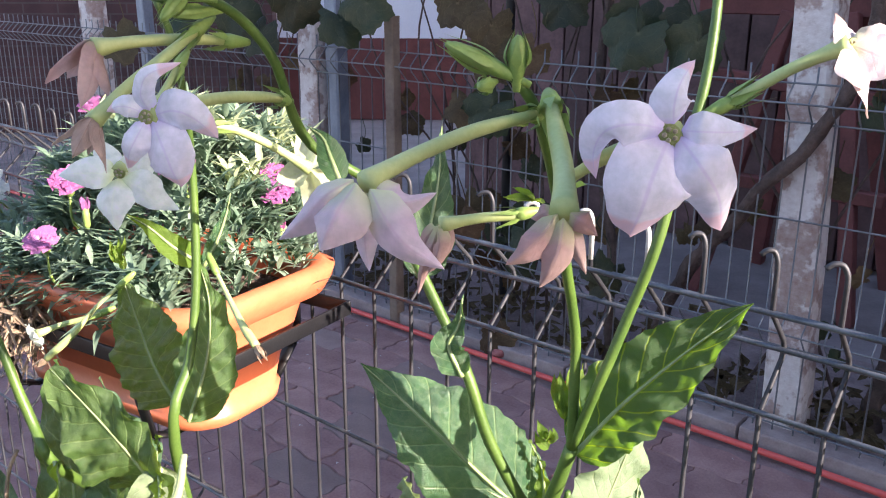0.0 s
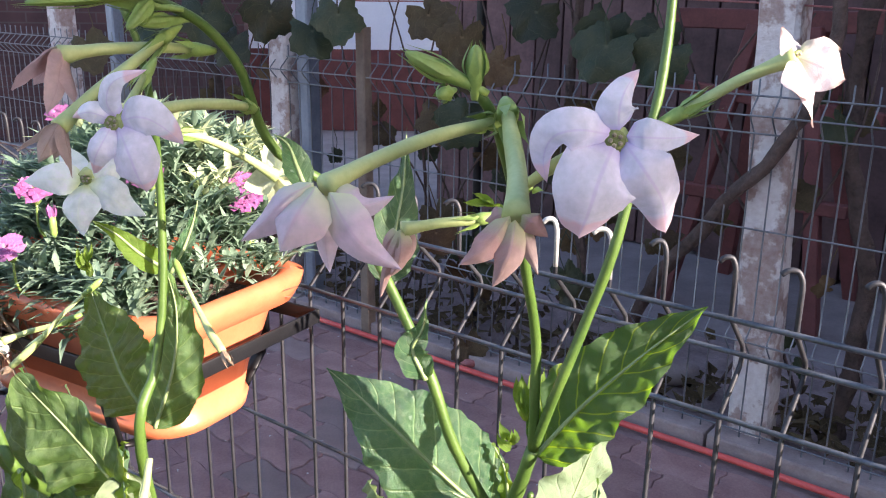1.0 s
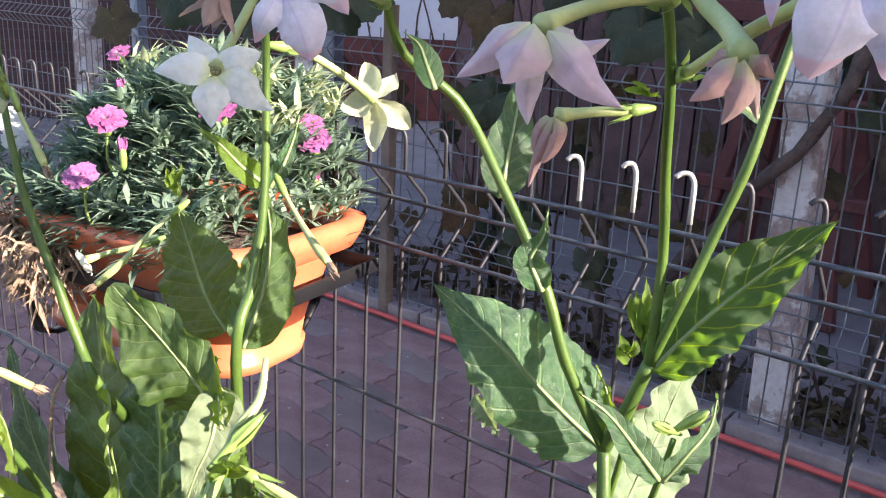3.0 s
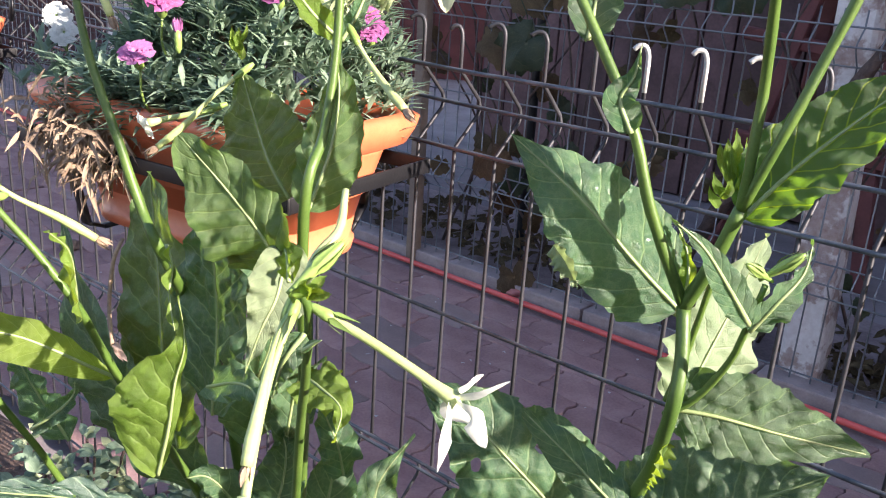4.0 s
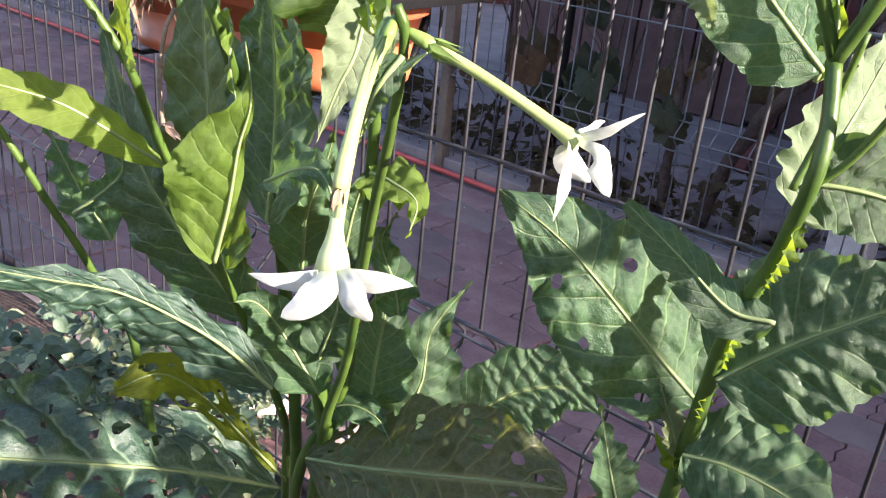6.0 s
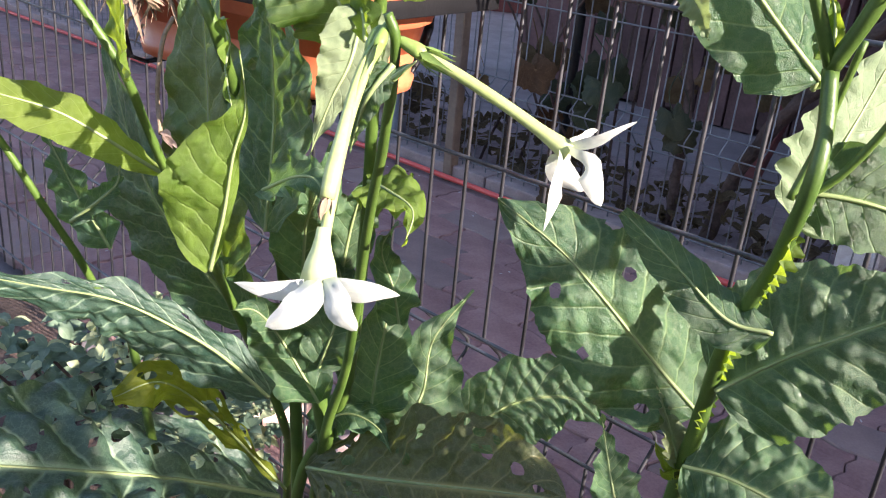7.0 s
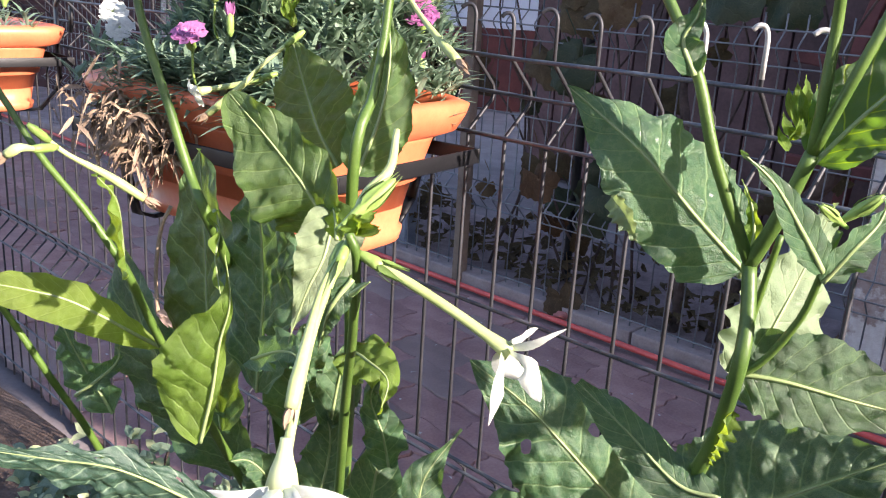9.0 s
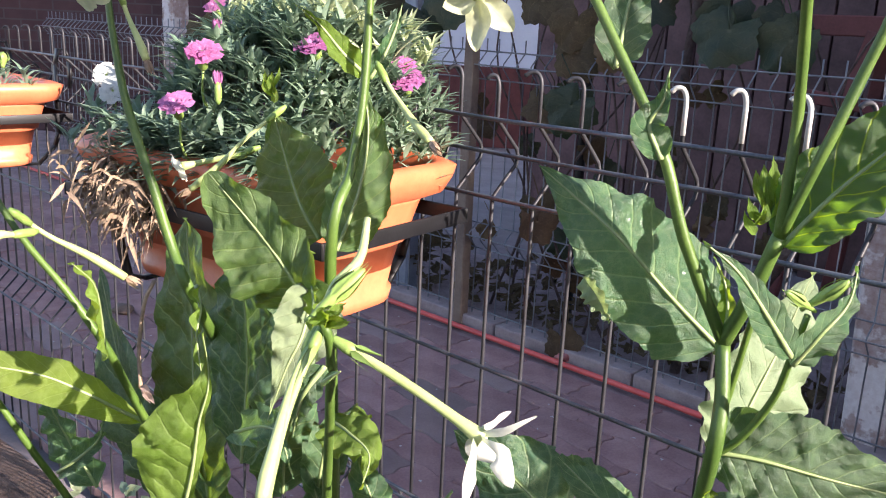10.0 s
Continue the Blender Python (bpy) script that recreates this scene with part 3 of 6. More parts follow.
# houses that close the yard behind the far fence
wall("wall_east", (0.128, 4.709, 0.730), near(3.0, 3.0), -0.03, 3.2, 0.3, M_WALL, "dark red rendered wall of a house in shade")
east = bpy.data.objects["wall_east"]
a, b = Vector((0.127, 4.678, 0.732)), near(3.0, 2.97)
a.z = 0
d = (b - a).normalized()
bm = bmesh.new()
box(bm, (0, 0, 0), (0.14, 0.024, 2.6), (1, 0, 0), 0.004)
plank_mesh = finish("plank", bm, M_PLANK, False)
for k in range(30):
    plank = link("plank", plank_mesh, east)
    plank.matrix_world = Matrix.Translation(a + d * (0.1 + 0.15 * k) + Vector((0, 0, 1.28 + 0.02 * math.sin(k * 2.3))) - Vector((-d.y, d.x, 0)) * 0.014) @ Matrix.Rotation(math.atan2(d.y, d.x), 4, "Z")
wall("wall_north", (-1.405, 7.192, 0.482), (0.324, 7.175, 0.592), 0.62, 3.4, 0.25, M_PALE, "pale bluish rendered wall of a house")
wall("wall_plinth", (-1.399, 7.161, 0.484), (0.322, 7.144, 0.594), -0.03, 0.618, 0.3, M_OXIDE, "oxide red plinth of the pale house")
wall("wall_west", (-5.777, 6.206, 0.267), (-1.249, 6.573, 0.529), -0.03, 3.0, 0.3, M_BRICK, "dark red brick wall of an outbuilding")
# out of view, added to keep sun off the path and far walls
wall("wall_end", near(4.2, 0.84), near(4.2, 7.0), -0.03, 8.0, 0.3, M_WALL, "unseen dark red rendered wall, added to shade the path")
# roof behind the camera, added and sized to shade the upper flowers
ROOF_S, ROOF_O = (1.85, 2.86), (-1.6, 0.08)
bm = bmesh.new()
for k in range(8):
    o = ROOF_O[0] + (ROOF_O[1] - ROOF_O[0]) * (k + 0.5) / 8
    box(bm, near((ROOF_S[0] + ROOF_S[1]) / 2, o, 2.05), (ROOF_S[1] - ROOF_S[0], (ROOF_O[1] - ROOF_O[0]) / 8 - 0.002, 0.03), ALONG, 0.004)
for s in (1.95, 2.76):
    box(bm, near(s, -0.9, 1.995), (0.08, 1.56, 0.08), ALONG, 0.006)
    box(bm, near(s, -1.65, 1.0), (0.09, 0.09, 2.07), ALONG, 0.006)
structure("porch_roof", bm, M_WOOD, "unseen board roof on two posts, added to shade the top flowers", "roof")
wall("wall_south", (6.5, -6.0), (-7.0, -5.0), -0.03, 2.4, 0.3, M_WALL, "dark red rendered garden wall")

# ---------------------------------------------------------------- fences
RIB = 0.036
NEAR_Z = (0.854, 0.814, 0.776, 0.595, 0.402, 0.362, 0.322, 0.150, 0.035)
FAR_Z = (0.868, 0.828, 0.785, 0.566, 0.342, 0.305, 0.262, 0.060)


def fence(name, label, place, s0, s1, heights, ribs, top, foot, r, material, seg, hooks, depth=RIB, upright=None):
    """A welded mesh fence: level wires, and uprights that follow the two folds; bent tips stand above the top wire."""
    whole = thing(name, label, "fence", place(0.5 * (s0 + s1)))
    rng = random.Random(4)
    for i, z in enumerate(heights):
        bm = bmesh.new()
        o = depth if i in ribs else 0.0
        n = 40
        pts = [place(s0 + (s1 - s0) * k / n, o - r * 1.5, z + 0.0015 * noise.noise(Vector((k * 0.7, z * 9, 1)))) for k in range(n + 1)]
        tube(bm, pts, r * 1.08, seg)
        part("cross_wire", bm, material, whole)
    count = int((s1 - s0) / 0.05)
    for k in range(count):
        s = s0 + 0.025 + 0.05 * k
        bm = bmesh.new()
        js = rng.uniform(-0.002, 0.002)
        line = [(top, 0.0)]
        for i, z in enumerate(heights):
            if i in ribs:
                line += [(z + 0.008, depth * 0.92), (z, depth), (z - 0.008, depth * 0.92)]
            else:
                line += [(z, 0.0)]
        line.append((foot, 0.0))
        pts = [place(s + js, o, z) for z, o in line]
        if hooks:
            h = top + rng.uniform(-0.004, 0.004)
            bend = rng.uniform(0.8, 1.2)
            pts = [place(s + js - 0.013 * bend, -0.006 * bend, h - 0.002), place(s + js - 0.009 * bend, -0.004, h + 0.0015), place(s + js - 0.004 * bend, -0.001, h + 0.001), place(s + js - 0.0008, 0.0, h - 0.005), place(s + js, 0.0, h - 0.012)] + pts[1:]
            pts = spline(pts[:5], 12) + pts[5:]
        tube(bm, pts, r, seg)
        up = part("upright_wire", bm, upright or material, whole)
        # three tips get an off-white sleeve in place of sunlight
        if hooks and k in (52, 53, 54):
            bm = bmesh.new()
            tube(bm, pts[:13] + [place(s + js, 0.0, 0.862)], r * 1.03, seg)
            part("zinc_tip", bm, M_OFFWHITE, up, "bent tip painted off-white for the sun on it")
    return whole


near_fence = fence("wire_fence", "galvanised welded mesh fence with bent tips, uprights darkened for shade", near, -2.59, 1.31, NEAR_Z, (1, 5), 0.897, 0.0, 0.0021, M_WIRE, 7, True, upright=M_SHADED_WIRE)
far_fence = fence("wire_fence", "weathered grey welded mesh fence standing on a kerb", far, -4.604, 2.0, FAR_Z, (1, 5), 0.905, 0.03, 0.0022, M_FAR_WIRE, 5, False, -RIB)

# ---------------------------------------------------------------- balcony planters on the near fence


def askew(s1, turn):
    """Places by metres along and across the fence, turned a little about the planter's end at s1."""
    c, q = math.cos(turn), math.sin(turn)

    def place(s, o, z=0.0):
        a, b = s - s1, o + 0.035
        return near(s1 + a * c - b * q, -0.035 + a * q + b * c, z)

    return place


def planter(s0, length, label, near):
    """A trough with a rolled rim in a black bracket hung on the fence; s0 is its farther end."""
    d = 0.19
    o0 = -0.035
    box_thing = thing("balcony_planter", label, "planter", near(s0 + length / 2, o0 - d / 2, 0.67))
    rim, foot = 0.815, 0.672
    along = (near(1, 0) - near(0, 0)).normalized()

    def ring(z, inset, grow=0.0):
        """A rounded rectangle, level, at height z."""
        a, b, r = length / 2 - inset + grow, d / 2 - inset + grow, 0.045
        out = []
        for cx, cy, q in ((1, 1, 0), (-1, 1, 1), (-1, -1, 2), (1, -1, 3)):
            for k in range(7):
                w = math.pi / 2 * (q + k / 6)
                out.append(near(s0 + length / 2 + cx * (a - r) + r * math.cos(w), o0 - d / 2 + cy * (b - r) + r * math.sin(w), z))
        return out

    def loft(rings):
        bm = bmesh.new()
        vs = [[bm.verts.new(p) for p in r] for r in rings]
        n = len(vs[0])
        for a, b in zip(vs, vs[1:]):
            for k in range(n):
                bm.faces.new((a[k], a[(k + 1) % n], b[(k + 1) % n], b[k]))
        return bm, vs

    prof = [(foot, 0.036), (foot + 0.003, 0.030), (foot + 0.014, 0.028), (foot + 0.016, 0.031), (foot + 0.060, 0.025), (foot + 0.064, 0.019), (foot + 0.070, 0.018), (rim - 0.040, 0.010), (rim - 0.034, 0.008)]
    bm, vs = loft([ring(z, i) for z, i in prof] + [ring(rim - 0.034, 0.010), ring(rim - 0.03, 0.013), ring(foot + 0.008, 0.034)])
    bm.faces.new(vs[0][::-1])
    bm.faces.new(vs[-1])
    part("trough", bm, M_TERRA, box_thing)
    bm, vs = loft([ring(rim - 0.036, 0.007), ring(rim - 0.030, -0.006), ring(rim - 0.016, -0.012), ring(rim - 0.005, -0.0145), ring(rim, -0.004), ring(rim - 0.003, 0.004), ring(rim - 0.012, 0.009), ring(rim - 0.036, 0.010)])
    part("rim", bm, M_TERRA, box_thing, "rolled rim")
    bm, vs = loft([ring(rim - 0.030, 0.015), ring(rim - 0.028, 0.05)])
    bm.faces.new(vs[-1])
    part("potting_soil", bm, M_SOIL, box_thing, "dark potting soil")
    # bracket: band round the trough, a lower shelf rail, two arms that hook over the top wire
    band = [near(s, o, z) for s, o, z in ((s0 + length + 0.008, -0.022, 0.757), (s0 + length + 0.008, o0 - d - 0.004, 0.757), (s0 - 0.018, o0 - d - 0.004, 0.757), (s0 - 0.018, -0.022, 0.757), (s0 + length + 0.008, -0.022, 0.757))]
    for a, b in zip(band, band[1:]):
        bm = bmesh.new()
        box(bm, (a + b) / 2, ((b - a).length + 0.004, 0.003, 0.015), b - a, 0.001)
        part("bracket_band", bm, M_BLACK, box_thing, "black lacquered steel band")
    for s in (s0 + 0.06, s0 + length - 0.075):
        bm = bmesh.new()
        pts = [near(s, 0.012, 0.80), near(s, 0.014, 0.845), near(s, 0.006, 0.866), near(s, -0.006, 0.866), near(s, -0.012, 0.84), near(s, -0.012, 0.72), near(s, -0.02, 0.698), near(s, -0.05, 0.668), near(s, o0 - d + 0.03, 0.668), near(s, o0 - d + 0.012, 0.675), near(s, o0 - d - 0.008, 0.766)]
        for a, b in zip(pts, pts[1:]):
            side = along
            t = (b - a).normalized()
            q = t.cross(side).normalized()
            h = ((b - a).length + 0.003) / 2
            c = (a + b) / 2
            vs = [bm.verts.new(c + t * (h * i) + side * (0.0065 * j) + q * (0.0016 * k)) for i in (-1, 1) for j in (-1, 1) for k in (-1, 1)]
            for f in ((0, 1, 3, 2), (4, 6, 7, 5), (0, 4, 5, 1), (2, 3, 7, 6), (0, 2, 6, 4), (1, 5, 7, 3)):
                bm.faces.new([vs[i] for i in f])
        part("bracket_arm", bm, M_BLACK, box_thing, "black lacquered steel arm hooked over the fence")
    return box_thing


PLANTER_S, PLANTER_L = -0.527, 0.34
bed = askew(PLANTER_S + PLANTER_L, radians(8.5))
planter(PLANTER_S, PLANTER_L, "orange plastic balcony planter in a black bracket on the fence", bed)
planter(-1.515, 0.41, "orange plastic planter hung farther along the fence", near)


def carnation(parent, centre, facing, size, seed, material=None):
    """A double carnation: many frilled petals over a green cup and a stalk."""
    rng = random.Random(seed)
    c, f = Vector(centre), Vector(facing).normalized()
    x = f.orthogonal().normalized()
    bm = bmesh.new()
    for ring_no, (count, rad, tilt) in enumerate(((8, 1.0, 0.15), (8, 0.82, 0.5), (7, 0.6, 0.95), (5, 0.4, 1.5))):
        for k in range(count):
            d = Matrix.Rotation(2 * math.pi * (k + 0.5 * ring_no) / count + rng.uniform(-0.2, 0.2), 3, f) @ x
            r = size * rad * rng.uniform(0.85, 1.1)
            up = f * tilt * r * 0.55
            blade(bm, [c + d * size * 0.05, c + d * r * 0.5 + up * 0.8, c + d * r + up * rng.uniform(0.6, 1.0)], size * 0.36, f, nu=5, nv=6, shape=(1.5, 0.5), fold=0.0, wave=size * 0.09, waves=2.0, seed=rng.random(), blunt=0.75)
    bloom = part("carnation_flower", bm, material or M_CARN, parent)
    bm = bmesh.new()
    tube(bm, [c - f * size * 1.1, c - f * size * 0.9, c - f * size * 0.3, c + f * size * 0.06], [size * 0.12, size * 0.26, size * 0.30, size * 0.36], 9)
    part("cup", bm, M_CALYX, bloom, "green cup under the petals")
    bm = bmesh.new()
    tube(bm, spline([c - f * size, c - f * size * 1.6 - Vector((0, 0, 0.02)), c - f * size + Vector((0.0, 0.05, -0.06))], 8), 0.0012, 6)
    part("stalk", bm, M_CALYX, bloom)


def tuft(bm, base, count, length, rng, mat=0, spread=1.0, lean=(0, 0, 0), width=0.0034):
    """A shoot of narrow pointed leaves in pairs."""
    for _ in range(count):
        a = rng.uniform(0, 2 * math.pi)
        out = Vector((math.cos(a), math.sin(a), 0)) * rng.uniform(0.35, 1.0) * spread
        d = (out + Vector((0, 0, rng.uniform(0.3, 1.1))) + Vector(lean)).normalized()
        ln = length * rng.uniform(0.7, 1.25)
        p = base + Vector((rng.uniform(-1, 1), rng.uniform(-1, 1), rng.uniform(-1.2, 0.6))) * 0.006
        tip = p + d * ln + out * ln * 0.25 - Vector((0, 0, ln * rng.uniform(0.0, 0.3)))
        blade(bm, [p, p + d * ln * 0.55, tip], width * rng.uniform(0.8, 1.2), Vector((0, 0, 1)) - d * 0.4 + Vector((0.01, 0, 0)), nu=4, nv=2, shape=(0.7, 0.7), fold=0.35, mat=mat)


rng = random.Random(11)
carnations = thing("carnation_plant", "bushy grey-green carnation plant with pink double flowers in the planter", "plant", near(PLANTER_S + 0.25, -0.13, 0.79))
bm = bmesh.new()
pale = bmesh.new()
for k in range(900):
    s = PLANTER_S + PLANTER_L * rng.uniform(0.14, 0.99)
    o = rng.uniform(-0.20, 0.06)
    mid = 1 - abs((s - PLANTER_S - PLANTER_L * 0.55) / (PLANTER_L * 0.44)) ** 3 - abs((o + 0.075) / 0.13) ** 3
    if mid < 0:
        continue
    if s > PLANTER_S + PLANTER_L * 0.80 and o > -0.05:
        continue
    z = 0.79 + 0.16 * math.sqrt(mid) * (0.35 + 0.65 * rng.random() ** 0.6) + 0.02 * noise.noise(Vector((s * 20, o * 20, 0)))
    # high tufts at the back take the pale copy, painted as sunlit
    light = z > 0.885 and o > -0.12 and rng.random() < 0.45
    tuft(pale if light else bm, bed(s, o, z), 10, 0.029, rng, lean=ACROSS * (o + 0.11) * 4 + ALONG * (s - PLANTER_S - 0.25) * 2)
for k in range(210):
    f = rng.uniform(0.14, 0.90)
    tuft(bm, bed(PLANTER_S + PLANTER_L * f, rng.uniform(-0.232, -0.185), 0.808 + rng.uniform(-0.025, 0.03)), 8, 0.028, rng, lean=-ACROSS * 0.4 - Vector((0, 0, 0.3)))
tagged(part("foliage", bm, M_CARN_LEAF, carnations, "narrow grey-green leaves"), kind="stuff")
tagged(part("pale_foliage", pale, M_CARN_PALE, carnations, "narrow leaves painted pale for sun on the top tufts"), kind="stuff")
for i, (p, size) in enumerate((((-0.341, 0.742, 0.864), 0.0175), ((-0.333, 0.789, 0.905), 0.0195), ((-0.235, 0.795, 0.916), 0.0185), ((-0.155, 0.827, 0.887), 0.0185), ((-0.160, 0.850, 0.899), 0.0145), ((-0.382, 0.978, 0.946), 0.015))):
    p = Vector(p) + Vector((0.0, -0.036, 0.002))
    carnation(carnations, p, (0.2 * math.sin(i * 2.1), -0.55, 0.85), size * 0.9, 20 + i)
for i, p in enumerate(((-0.341, 0.821, 0.922), (-0.320, 0.754, 0.878), (-0.235, 0.775, 0.885), (-0.154, 0.802, 0.847), (-0.238, 0.736, 0.829))):
    bm = bmesh.new()
    c = Vector(p)
    tube(bm, [c - Vector((0, 0, 0.016)), c - Vector((0, 0, 0.012)), c - Vector((0, 0, 0.003)), c + Vector((0, 0, 0.004))], [0.0015, 0.0032, 0.0036, 0.0028], 8)
    bud = part("bud", bm, M_CALYX, carnations)
    bm = bmesh.new()
    for k in range(5):
        q = Matrix.Rotation(1.257 * k, 3, "Z") @ Vector((1, 0, 0))
        blade(bm, [c + q * 0.001, c + q * 0.003 + Vector((0, 0, 0.006)), c + q * 0.004 + Vector((0, 0, 0.0145))], 0.003, q, nu=4, nv=2, shape=(1.2, 0.5))
    part("petal_tip", bm, M_CARN, bud, "pink petals breaking from the bud")

# ---------------------------------------------------------------- flowering tobacco, plant by the open fence
right = thing("tobacco_plant", "tall forked flowering tobacco plant with lilac flowers", "plant", (0.07, 0.60, 0.0), "flowering tobacco")
stem(right, [(0.07, 0.60, 0.0), (0.066, 0.560, 0.25), (0.0654, 0.5300, 0.4346), (0.0642, 0.5180, 0.4860), (0.0588, 0.4900, 0.5553), (0.0504, 0.4550, 0.6219), (0.0538, 0.4250, 0.6815), (0.0518, 0.4000, 0.7326), (0.054, 0.405, 0.760), (0.054, 0.417, 0.788)], [0.0082, 0.0074, 0.0060, 0.0050, 0.0044, 0.0041, 0.0040], 44)
stem(right, [(0.054, 0.417, 0.788), (0.060, 0.405, 0.815), (0.067, 0.394, 0.851)], [0.0042, 0.0035], 10)
stem(right, [(0.054, 0.417, 0.788), (0.027, 0.412, 0.842), (0.012, 0.417, 0.886), (-0.011, 0.435, 0.932), (-0.035, 0.450, 0.973), (-0.068, 0.433, 1.002), (-0.079, 0.414, 1.043), (-0.091, 0.400, 1.063), (-0.105, 0.382, 1.074), (-0.118, 0.375, 1.081)], [0.0034, 0.0028, 0.0024, 0.0021], 44)
stem(right, [(0.067, 0.394, 0.851), (0.066, 0.390, 0.884), (0.065, 0.388, 0.915), (0.056, 0.370, 0.957), (0.045, 0.342, 1.003), (0.035, 0.325, 1.033), (0.025, 0.319, 1.047)], [0.0028, 0.0026, 0.0023, 0.0021], 32)
stem(right, [(0.067, 0.394, 0.851), (0.077, 0.382, 0.894), (0.089, 0.382, 0.930), (0.098, 0.380, 0.962), (0.106, 0.384, 0.994), (0.117, 0.391, 1.035), (0.123, 0.403, 1.078), (0.125, 0.415, 1.118)], [0.0027, 0.0026, 0.0024, 0.0021], 32)

leaf(right, [(0.056, 0.432, 0.780), (0.030, 0.432, 0.804), (-0.002, 0.435, 0.836), (-0.025, 0.446, 0.854), (-0.046, 0.456, 0.869)], 0.034, (0.10, -0.9, 0.36), folds=(-0.30, -0.16), sides=(0.95, 1.05), wave=0.0022, curl=0.06, puff=0.03, shape=(0.62, 0.62), tip=0.55, label="broad leaf with a pointed tip, sunlit in patches")
leaf(right, [(0.070, 0.397, 0.846), (0.091, 0.395, 0.874), (0.120, 0.393, 0.904), (0.149, 0.387, 0.933)], 0.0245, (-0.66, -0.60, 0.22), folds=(0.10, 0.28), sides=(1.05, 1.0), wave=0.0018, waves=6.0, shape=(0.68, 0.62), tip=0.3, material=M_BACKLIT, label="dark leaf with veins painted yellow-green as if lit from behind")
leaf(right, [(0.0796, 0.474, 0.692), (0.0951, 0.490, 0.717), (0.1166, 0.510, 0.756), (0.1368, 0.528, 0.800)], 0.038, (0.42, -0.75, 0.42), folds=(0.05, -0.10), sides=(0.85, 1.15), wave=0.004, waves=7.0, curl=0.05, shape=(0.72, 0.55), tip=0.35, label="broad leaf behind the fork, painted pale for full sun", material=M_SUNLIT_LEAF)
stem(right, [(0.062, 0.446, 0.714), (0.068, 0.447, 0.737), (0.071, 0.440, 0.770), (0.073, 0.433, 0.800)], [0.0022, 0.0018], 14)
leaf(right, [(-0.021, 0.418, 0.818), (-0.014, 0.411, 0.810), (-0.006, 0.413, 0.796)], 0.0075, (-0.6, -0.8, -0.1), fold=0.35, wave=0.002, rib=0.0003, shape=(0.8, 0.5), name="curled_margin", material=M_SUNLIT_LEAF)
leaf(right, [(0.0506, 0.408, 0.730), (0.0767, 0.402, 0.730), (0.116, 0.398, 0.723), (0.164, 0.396, 0.7153)], 0.028, (-0.66, -0.74, 0.02), folds=(0.02, 0.04), sides=(1.1, 0.9), wave=0.002, curl=0.05, shape=(0.78, 0.6), tip=0.25, quilt=0.02)
stem(right, [(0.050, 0.407, 0.726), (0.064, 0.401, 0.741), (0.074, 0.389, 0.770), (0.075, 0.376, 0.799), (0.077, 0.371, 0.820)], [0.0023, 0.0016], 16)
leaf(right, [(0.069, 0.361, 0.803), (0.054, 0.355, 0.823), (0.037, 0.350, 0.844), (0.019, 0.346, 0.858)], 0.0088, (-0.3, -0.75, 0.5), quilt=0.0, fold=0.25, wave=0.002)
leaf(right, [(0.075, 0.374, 0.794), (0.083, 0.369, 0.811), (0.095, 0.373, 0.826), (0.099, 0.378, 0.843)], 0.0105, (0.4, -0.8, 0.3), fold=0.3, wave=0.002)
leaf(right, [(0.0666, 0.5150, 0.5334), (0.0296, 0.5170, 0.5689), (-0.0164, 0.5180, 0.6165), (-0.0471, 0.5280, 0.6421), (-0.0871, 0.5410, 0.6656)], 0.051, (-0.12, -0.88, 0.45), folds=(-0.12, -0.05), sides=(1.0, 1.05), wave=0.005, curl=0.12, puff=0.05, shape=(0.66, 0.55), tip=0.3, holes=5, bites=2, nu=72, nv=34)
leaf(right, [(0.0611, 0.4200, 0.6469), (0.0386, 0.4300, 0.6476), (0.0092, 0.4450, 0.6705), (-0.0213, 0.4600, 0.6932)], 0.0165, (-0.15, -0.75, 0.6), folds=(-0.5, -0.3), wave=0.003, shape=(0.8, 0.5), tip=0.1, blunt=0.2)
leaf(right, [(0.0564, 0.4700, 0.5796), (0.0924, 0.4620, 0.6128), (0.1344, 0.4500, 0.6464), (0.1681, 0.4380, 0.6744)], 0.0502, (-0.36, -0.72, 0.60), folds=(0.10, -0.10), sides=(1.15, 0.95), wave=0.003, curl=0.15, puff=0.0, quilt=0.11, nv=26, nu=96, shape=(0.6, 0.6), tip=0.4, label="broad leaf puffed between its side veins")
leaf(right, [(0.0579, 0.5000, 0.5013), (0.0826, 0.4850, 0.5061), (0.1177, 0.4650, 0.5011), (0.1516, 0.4450, 0.4828)], 0.0416, (-0.36, -0.66, 0.66), folds=(-0.05, 0.1), sides=(1.1, 0.9), wave=0.005, waves=6.0, curl=0.12, puff=0.05, bites=2, nu=72, nv=34, quilt=0.06, shape=(0.75, 0.5), tip=0.2)
leaf(right, [(0.0597, 0.5150, 0.4928), (0.0474, 0.5120, 0.5221), (0.0333, 0.5120, 0.5546)], 0.012, (0.3, -0.85, 0.3), fold=0.4, wave=0.004, waves=7.0, material=M_SUNLIT_LEAF, label="pale crinkled leaf wing beside the stem")
leaf(right, [(0.011, 0.412, 0.882), (0.004, 0.415, 0.898), (0.009, 0.414, 0.910), (0.011, 0.414, 0.927)], 0.010, (-0.2, -0.9, 0.3), fold=0.35, wave=0.002)
leaf(right, [(-0.011, 0.445, 0.924), (-0.007, 0.457, 0.947), (-0.002, 0.471, 0.974), (0.000, 0.486, 1.005)], 0.0145, (-0.1, -0.95, 0.25), fold=0.12, wave=0.003)
